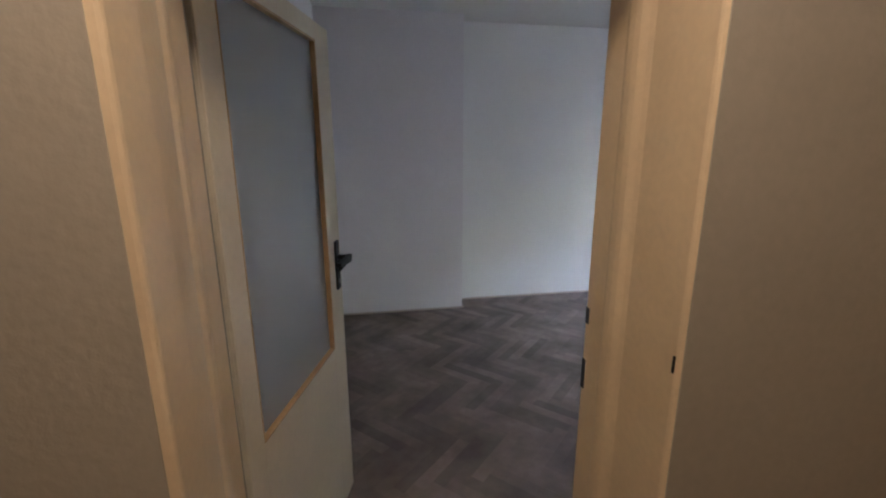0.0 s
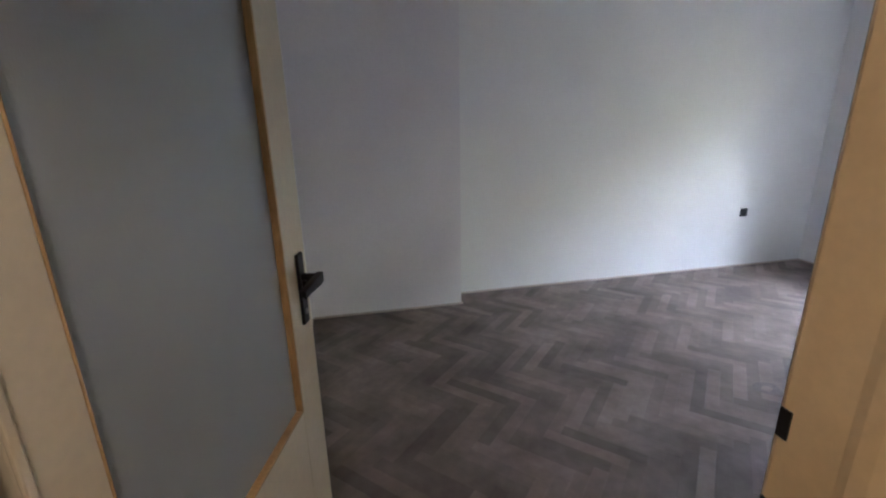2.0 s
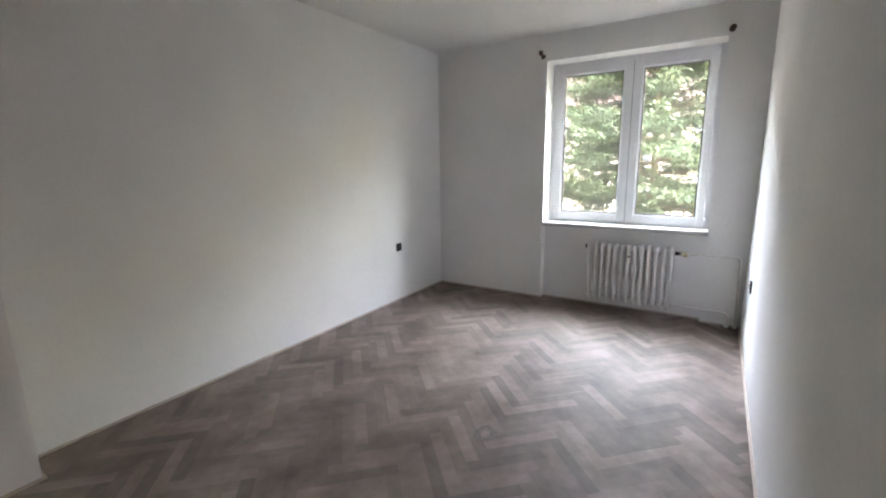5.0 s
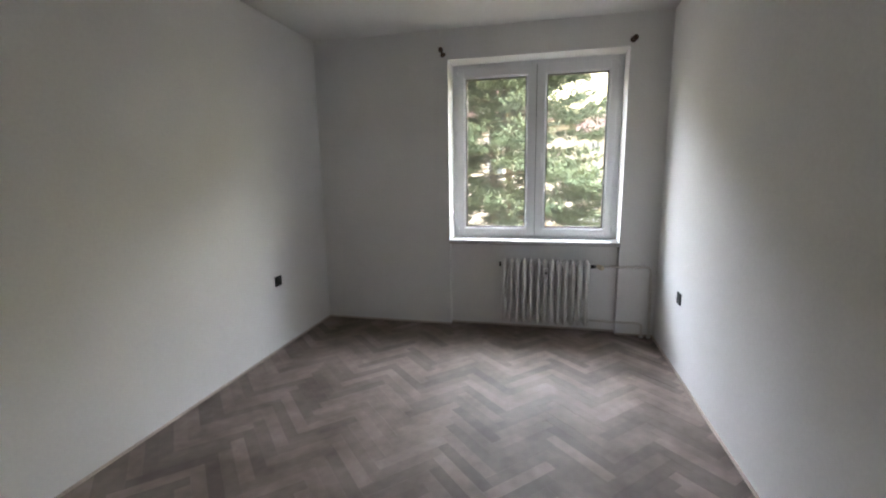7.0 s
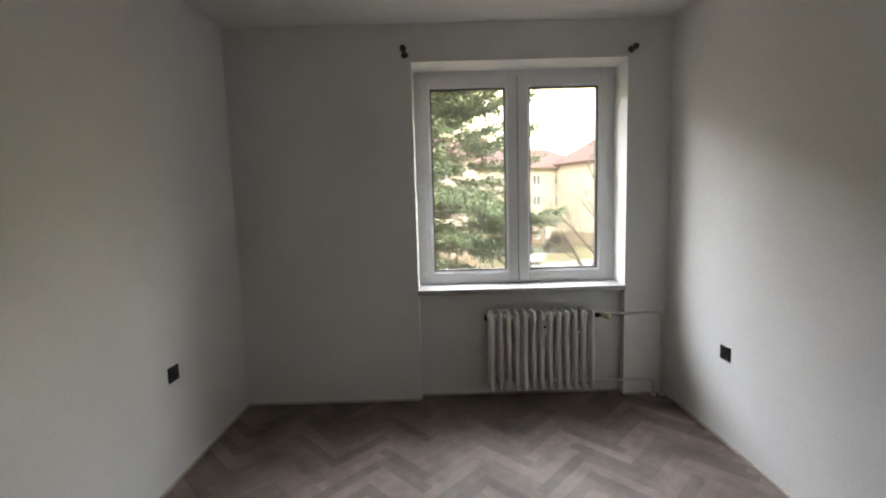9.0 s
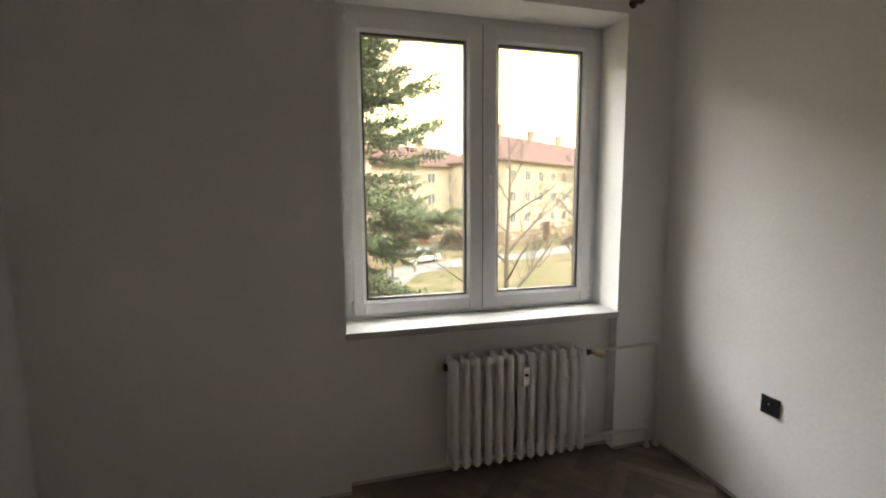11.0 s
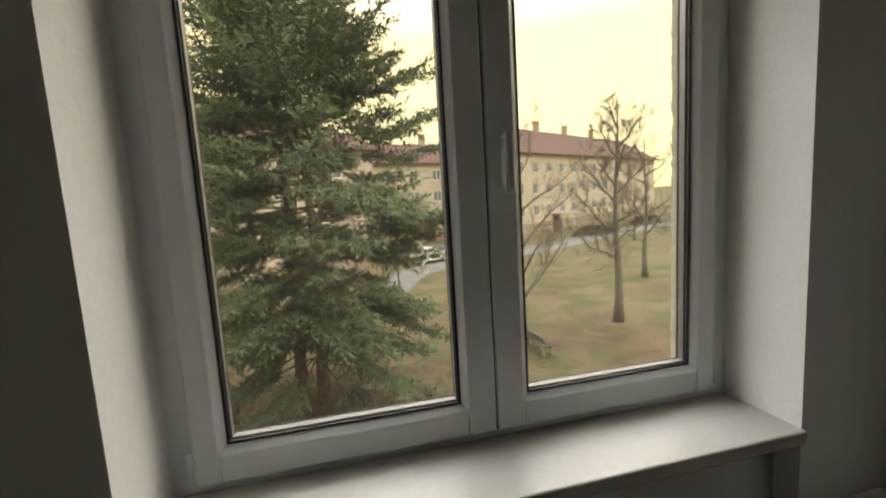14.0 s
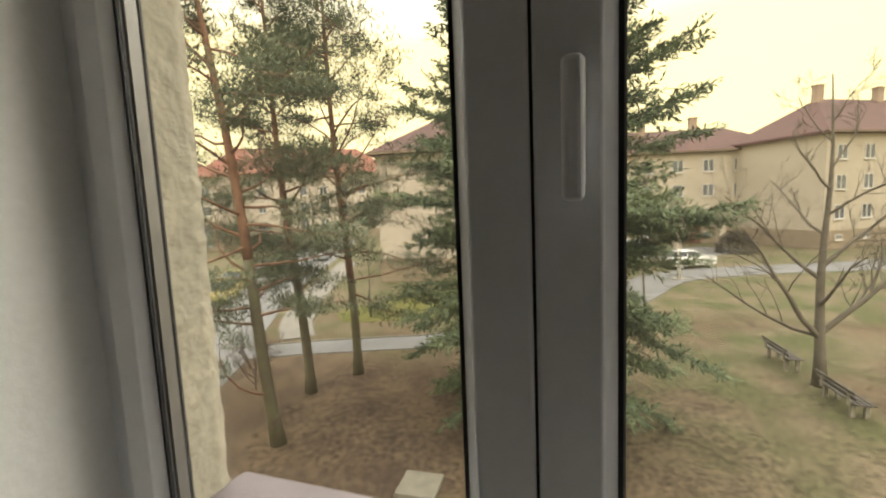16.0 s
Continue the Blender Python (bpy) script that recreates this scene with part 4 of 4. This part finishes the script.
def far_window_meshes(w, h, tag):
    """A far two-light window: surround, sill and sashes in one, and the dark pane set back between them."""
    bm = bmesh.new()
    t = 0.09
    for lo, hi in (((-w / 2, -0.04, 0), (-w / 2 + t, 0.06, h)), ((w / 2 - t, -0.04, 0), (w / 2, 0.06, h)), ((-w / 2 + t, -0.04, h - t), (w / 2 - t, 0.06, h)),
                   ((-w / 2 + t, -0.04, 0), (w / 2 - t, 0.06, t)), ((-0.05, -0.035, t), (0.05, 0.05, h - t)), ((-w / 2 - 0.08, -0.12, -0.09), (w / 2 + 0.08, 0.02, 0.0))):
        box(bm, lo, hi)
    return mesh_of("window_frame" + tag, bm, M_WFRAME), mesh_of("window_pane" + tag, boxes(((-w / 2 + t, 0.0, t), (w / 2 - t, 0.03, h - t))), M_PANE)


def block(name, label, corner, angle, length, depth, eave, ridge, wall, roof, rows, cols, first, step, skip=(), chimneys=(), ends=True, door_at=None, end_rows=()):
    """A block of flats: local x along the front from the near corner, local y into the house. Hipped roof, plinth, windows, chimneys."""
    b = thing(name, (corner[0], corner[1], GZ), angle, label, "building")
    H = eave - GZ
    part("wall", boxes(((0, 0, -0.2), (length, depth, H))), wall, b)
    part("plinth", boxes(((-0.05, -0.05, -0.2), (length + 0.05, depth + 0.05, 1.9))), M_PLINTH, b, "darker rendered plinth")
    bm = bmesh.new()
    o, hip = 0.55, depth / 2 + 0.2
    A = [bm.verts.new(p) for p in ((-o, -o, H), (length + o, -o, H), (length + o, depth + o, H), (-o, depth + o, H))]
    B = [bm.verts.new(p) for p in ((-o, -o, H - 0.25), (length + o, -o, H - 0.25), (length + o, depth + o, H - 0.25), (-o, depth + o, H - 0.25))]
    r0, r1 = bm.verts.new((hip, depth / 2, ridge - GZ)), bm.verts.new((length - hip, depth / 2, ridge - GZ))
    for f in ((A[0], A[1], r1, r0), (A[2], A[3], r0, r1), (A[1], A[2], r1), (A[3], A[0], r0), tuple(reversed(B))):
        bm.faces.new(f)
    for i in range(4):
        bm.faces.new((B[i], B[(i + 1) % 4], A[(i + 1) % 4], A[i]))
    rf = part("roof", bm, roof, b, "hipped tile roof")
    part("gutter", boxes(((-o - 0.08, -o - 0.12, H - 0.2), (length + o + 0.08, -o, H - 0.06))), M_PLINTH, b)
    for cx, cy, h in chimneys:
        z = ridge - GZ
        bm = boxes(((cx - 0.45, cy - 0.35, z - 3.2), (cx + 0.45, cy + 0.35, z + h)), ((cx - 0.53, cy - 0.43, z + h), (cx + 0.53, cy + 0.43, z + h + 0.16)))
        part("chimney", bm, M_CHIM, rf, "rendered chimney stack")
    fm, pm = far_window_meshes(1.35, 1.5, "")
    sm, sp = far_window_meshes(0.9, 0.6, "_small")
    for c in range(cols):
        for k, z in enumerate(rows):
            if (c, k) in skip:
                continue
            window_into(b, fm, pm, pose(first + step * c, -0.03, z))
        window_into(b, sm, sp, pose(first + step * c, -0.08, 0.9))
    for x, z in end_rows:
        window_into(b, fm, pm, pose(-0.03, x, z, 0, 0, -90))
    if door_at is not None:
        part("door", boxes(((door_at - 0.8, -0.14, 0), (door_at + 0.8, -0.02, 2.6))), M_DOORB, b, "brown entrance door")
        part("porch_roof", boxes(((door_at - 1.2, -1.2, 2.75), (door_at + 1.2, 0, 2.95))), M_CHIM, b)
    return b


# long ochre flats; the front runs away from the near corner
block("apartment_building", "ochre rendered three-storey flats with a red hipped roof", (58.4, -19.3), -58.6, 52.0, 10.5, 7.0, 11.3, M_RENDER, M_ROOF,
      (3.0, 6.0, 9.0), 14, 2.0, 3.6, chimneys=((5.2, 5.0, 1.3), (14.0, 5.0, 1.2), (23.0, 5.0, 1.2), (33, 5.0, 1.2)), door_at=11.0)
block("apartment_building", "further wing of the ochre flats, with a lower red roof", (60.5, 12.0), -76.0, 33.0, 10.0, 6.6, 9.8, M_RENDER, M_ROOF,
      (2.9, 5.8, 8.8), 9, 2.0, 3.6, chimneys=((8.0, 4.0, 1.2), (17.0, 4.0, 1.3), (23.5, 4.0, 1.2)), door_at=22.0)
block("apartment_building", "pale rendered house with a dark red hipped roof, behind conifers", (36.6, 19.0), -80.0, 19.0, 11.5, 5.7, 9.7, M_RENDER2, M_ROOF,
      (2.6, 5.8, 8.2), 3, 9.0, 3.4, chimneys=((6.5, 5.8, 0.9), (12.0, 5.8, 0.9)))
block("apartment_building", "pale house with a bright orange tiled roof across the street", (62.0, 66.0), -50.0, 34.0, 11.0, 8.2, 13.2, M_RENDER2, M_ROOF2,
      (2.8, 5.8, 8.8), 9, 2.5, 3.6, chimneys=((10.0, 5.5, 1.0), (22.0, 5.5, 1.0)))
block("apartment_building", "distant pale house with an orange tiled roof", (38.0, 74.0), -35.0, 26.0, 11.0, 7.2, 12.0, M_RENDER2, M_ROOF2,
      (2.8, 5.8, 8.8), 7, 2.5, 3.6, chimneys=((9.0, 5.5, 1.0),))

gate = thing("gateway_arch", (59.6, -8.7, GZ), 12, "pale arched gateway between the wings", "gateway")
bm = bmesh.new()
prism(bm, [(-2.6, 0), (-2.6, 4.0)] + [(-2.6 + 5.2 * i / 8, 4.0 + 0.5 * math.sin(math.pi * i / 8)) for i in range(1, 8)] + [(2.6, 4.0), (2.6, 0), (2.0, 0)]
      + [(2.0 * math.cos(math.pi * i / 10), 2.2 + 1.3 * math.sin(math.pi * i / 10)) for i in range(0, 11)] + [(-2.0, 0)], 0, -0.3, 0.3)
part("arch", bm, M_RENDER, gate)


# ---- benches, post, cars ----
def bench(loc, rz):
    b = thing("park_bench", loc, rz, "weathered wooden park bench under the leafless tree", "bench", "park benches")
    slat = mesh_of("slat", boxes(((-0.85, -0.045, -0.018), (0.85, 0.045, 0.018)), bevel=0.006), M_BENCH)
    for y in (-0.18, -0.06, 0.06, 0.18):
        shared("seat_slat", slat, b, pose(0, y, 0.44))
    for z in (0.62, 0.76):
        shared("back_slat", slat, b, pose(0, 0.26 + (z - 0.62) * 0.3, z, 76))
    for x in (-0.6, 0.6):
        bm = boxes(((x - 0.05, -0.2, -0.05), (x + 0.05, -0.1, 0.42)), ((x - 0.05, 0.12, -0.05), (x + 0.05, 0.22, 0.42)), ((x - 0.05, -0.22, 0.36), (x + 0.05, 0.24, 0.42)),
                   ((x - 0.04, 0.25, 0.36), (x + 0.04, 0.30, 0.80)))
        part("support", bm, M_CONC, b, "concrete bench support")
    return b


bench((23.3, -3.75, GZ), 6)
bench((19.95, -4.05, GZ), 5)

post = thing("hydrant_post", (40.3, -3.35, GZ), 0, "short white post beside the path", "post")
part("stem", tube(bmesh.new(), [(0, 0, -0.05), (0, 0, 1.5), (0, 0, 2.0)], [0.16, 0.12, 0.11], 12), M_WFRAME, post)
part("cap", tube(bmesh.new(), [(0, 0, 2.0), (0, 0, 2.08), (0, 0, 2.22)], [0.2, 0.22, 0.06], 12), M_WFRAME, post)
part("foot", boxes(((-0.45, -0.45, -0.05), (0.45, 0.45, 0.08)), bevel=0.02), M_CONC, post)


def car(loc, rz, paint, label):
    """A small hatchback: body, glasshouse, wheels, lamps."""
    c = thing("car", loc, rz, label, "car", "parked cars")
    side = [(-2.05, 0.35), (-2.1, 0.75), (-1.95, 0.95), (-1.0, 1.02), (-0.4, 1.05), (1.75, 1.05), (2.02, 0.9), (2.05, 0.4), (1.9, 0.25), (-1.9, 0.25)]
    bm = prism(bmesh.new(), side, 1, -0.84, 0.84)
    bmesh.ops.bevel(bm, geom=list(bm.edges), offset=0.06, segments=2, affect="EDGES")
    part("body", bm, paint, c)
    bm = bmesh.new()
    lo = [(-0.95, -0.76), (1.8, -0.76), (1.8, 0.76), (-0.95, 0.76)]
    hi = [(-0.15, -0.58), (1.35, -0.58), (1.35, 0.58), (-0.15, 0.58)]
    a, b = [bm.verts.new((*p, 1.03)) for p in lo], [bm.verts.new((*p, 1.43)) for p in hi]
    bm.faces.new(b)
    for i in range(4):
        bm.faces.new((a[i], a[(i + 1) % 4], b[(i + 1) % 4], b[i]))
    part("window_glass", bm, M_CARGLASS, c)
    part("roof", boxes(((-0.22, -0.6, 1.41), (1.4, 0.6, 1.47)), bevel=0.02), paint, c)
    for x in (-0.12, 0.6, 1.3):
        for y in (-1, 1):
            part("pillar", tube(bmesh.new(), [(x - (0.6 if x < 0 else -0.02 if x < 1 else -0.3), y * 0.765, 1.03), (x, y * 0.59, 1.43)], 0.035, 6), paint, c)
    tyre = mesh_of("tyre", tube(bmesh.new(), [(0, -0.1, 0), (0, -0.07, 0), (0, 0.07, 0), (0, 0.1, 0)], [0.27, 0.31, 0.31, 0.27], 20), M_TYRE)
    rim = mesh_of("rim", tube(bmesh.new(), [(0, -0.106, 0), (0, 0.106, 0)], 0.19, 16), M_RIM)
    for x in (-1.3, 1.28):
        for y in (-0.76, 0.76):
            w = shared("wheel", tyre, c, pose(x, y, 0.31))
            shared("rim", rim, w)
    for y in (-0.6, 0.6):
        part("headlight", boxes(((-2.1, y - 0.16, 0.68), (-1.98, y + 0.16, 0.82)), bevel=0.02), M_WFRAME, c)
        part("tail_light", boxes(((1.96, y - 0.1, 0.72), (2.05, y + 0.1, 0.92)), bevel=0.02), M_ROOF2, c)
    return c


P_WHITE = material("white_car_paint", (0.78, 0.77, 0.74), 0.25, 0.02, 2)
P_YELLOW = material("yellow_car_paint", (0.52, 0.42, 0.14), 0.3, 0.03, 2)
P_DARK = material("dark_car_paint", (0.06, 0.07, 0.09), 0.25, 0.05, 2)
P_SILVER = material("silver_car_paint", (0.45, 0.46, 0.48), 0.3, 0.03, 2, metal=0.4)
car((45.9, -5.0, GZ + 0.03), 119, P_WHITE, "white hatchback parked on the park road")
car((28.6, 27.6, GZ + 0.03), 28, P_YELLOW, "yellow hatchback parked on the street")
car((32.4, 30.4, GZ + 0.03), 28, P_YELLOW, "ochre hatchback parked behind another car")
car((39.5, 32.6, GZ + 0.03), 205, P_DARK, "dark hatchback parked on the street")
car((56.0, 37.5, GZ + 0.03), 25, P_WHITE, "white car parked far down the street")
car((50.0, 34.0, GZ + 0.03), 25, P_SILVER, "silver car parked far down the street")
car((56.5, -2.0, GZ + 0.03), 110, P_SILVER, "silver car parked in the yard of the flats")


# ---- parquet floor: oak blocks in herringbone ----
floor = tagged(new("floor"), "worn grey-brown oak herringbone parquet", "floor", kind="structure")
part("subfloor", boxes(((XW - 0.28, 1.50, -0.06), (5.84, YN + 0.3, -0.012))), M_SUB, floor, "dark bedding under the blocks")
BW, RATIO = 0.0662, 6
BL = BW * RATIO
TURN45 = Matrix.Rotation(radians(-45), 4, "Z")
ORIGIN = Vector((1.0, 3.512, 0))


def block_mesh():
    g = 0.0002
    bm = bmesh.new()
    box(bm, (g, g, -0.014), (BL - g, BW - g, 0.0), 0.0)
    top = [e for e in bm.edges if all(v.co.z > -0.001 for v in e.verts)]
    bmesh.ops.bevel(bm, geom=top, offset=0.0004, segments=1, affect="EDGES")
    return mesh_of("parquet_block", bm, M_PARQ)


me_block = block_mesh()
brnd = random.Random(3)
spots = []
for a in range(-110, 110):
    for k in range(-8, 9):
        for lying, (cx, cy) in ((True, (a + 2 * RATIO * k, a)), (False, (a, a - (2 * RATIO - 1) + 2 * RATIO * k))):
            corner = ORIGIN + TURN45 @ Vector((cx * BW, cy * BW, 0))
            way = TURN45 @ (Vector((BL, BW, 0)) if lying else Vector((BW, BL, 0)))
            mid = corner + way / 2
            if XW - 0.1 < mid.x < 5.80 and 1.66 < mid.y < YN + 0.1:
                spots.append((mid, lying))
near_line = ((0.9, 2.2), (1.7, 3.0), (2.6, 3.3), (3.4, 3.3), (4.2, 3.2))
spots.sort(key=lambda s: min((s[0].x - x) ** 2 + (s[0].y - y) ** 2 for x, y in near_line))


def block_pose(mid, lying):
    turn = -45 if lying else 45
    flip = 180 * brnd.randint(0, 1)
    m = Matrix.Translation((mid.x, mid.y, brnd.uniform(-0.0008, 0.0003))) @ Matrix.Rotation(radians(turn + flip), 4, "Z")
    m = m @ Matrix.Rotation(brnd.uniform(-0.002, 0.002), 4, "X") @ Matrix.Translation((-BL / 2, -BW / 2, 0))
    return m


for mid, lying in spots[:310]:
    shared("parquet_block", me_block, floor, block_pose(mid, lying))
bverts = [v.co.copy() for v in me_block.vertices]
bfaces = [tuple(p.vertices) for p in me_block.polygons]
for want in (True, False):
    base = Matrix.Rotation(radians(-45 if want else 45), 4, "Z")
    inv = base.inverted()
    vs, fs = [], []
    for mid, lying in spots[310:]:
        if lying != want:
            continue
        mm = inv @ block_pose(mid, lying)
        o = len(vs)
        vs += [tuple(mm @ v) for v in bverts]
        fs += [tuple(i + o for i in f) for f in bfaces]
    rest = new("parquet_rest", raw_mesh("parquet_rest", vs, fs, M_PARQ2))
    rest.parent = floor
    rest.matrix_basis = base
    rest["kind"] = "stuff"

stain = tagged(new("floor_stain"), "dark round knot-like stain on the parquet", "stain", kind="structure")
bm = bmesh.new()
ring = [bm.verts.new((3.075 + 0.075 * math.cos(a) * (1 + 0.12 * math.sin(3 * a)), 3.018 + 0.06 * math.sin(a), 0.0012)) for a in (2 * math.pi * i / 28 for i in range(28))]
inner = [bm.verts.new((3.072 + 0.034 * math.cos(a), 3.016 + 0.026 * math.sin(a) * (1 + 0.2 * math.sin(2 * a)), 0.0012)) for a in (2 * math.pi * i / 28 for i in range(28))]
for i in range(28):
    bm.faces.new((ring[i], ring[(i + 1) % 28], inner[(i + 1) % 28], inner[i]))
part("stain_ring", bm, M_STAIN, stain)
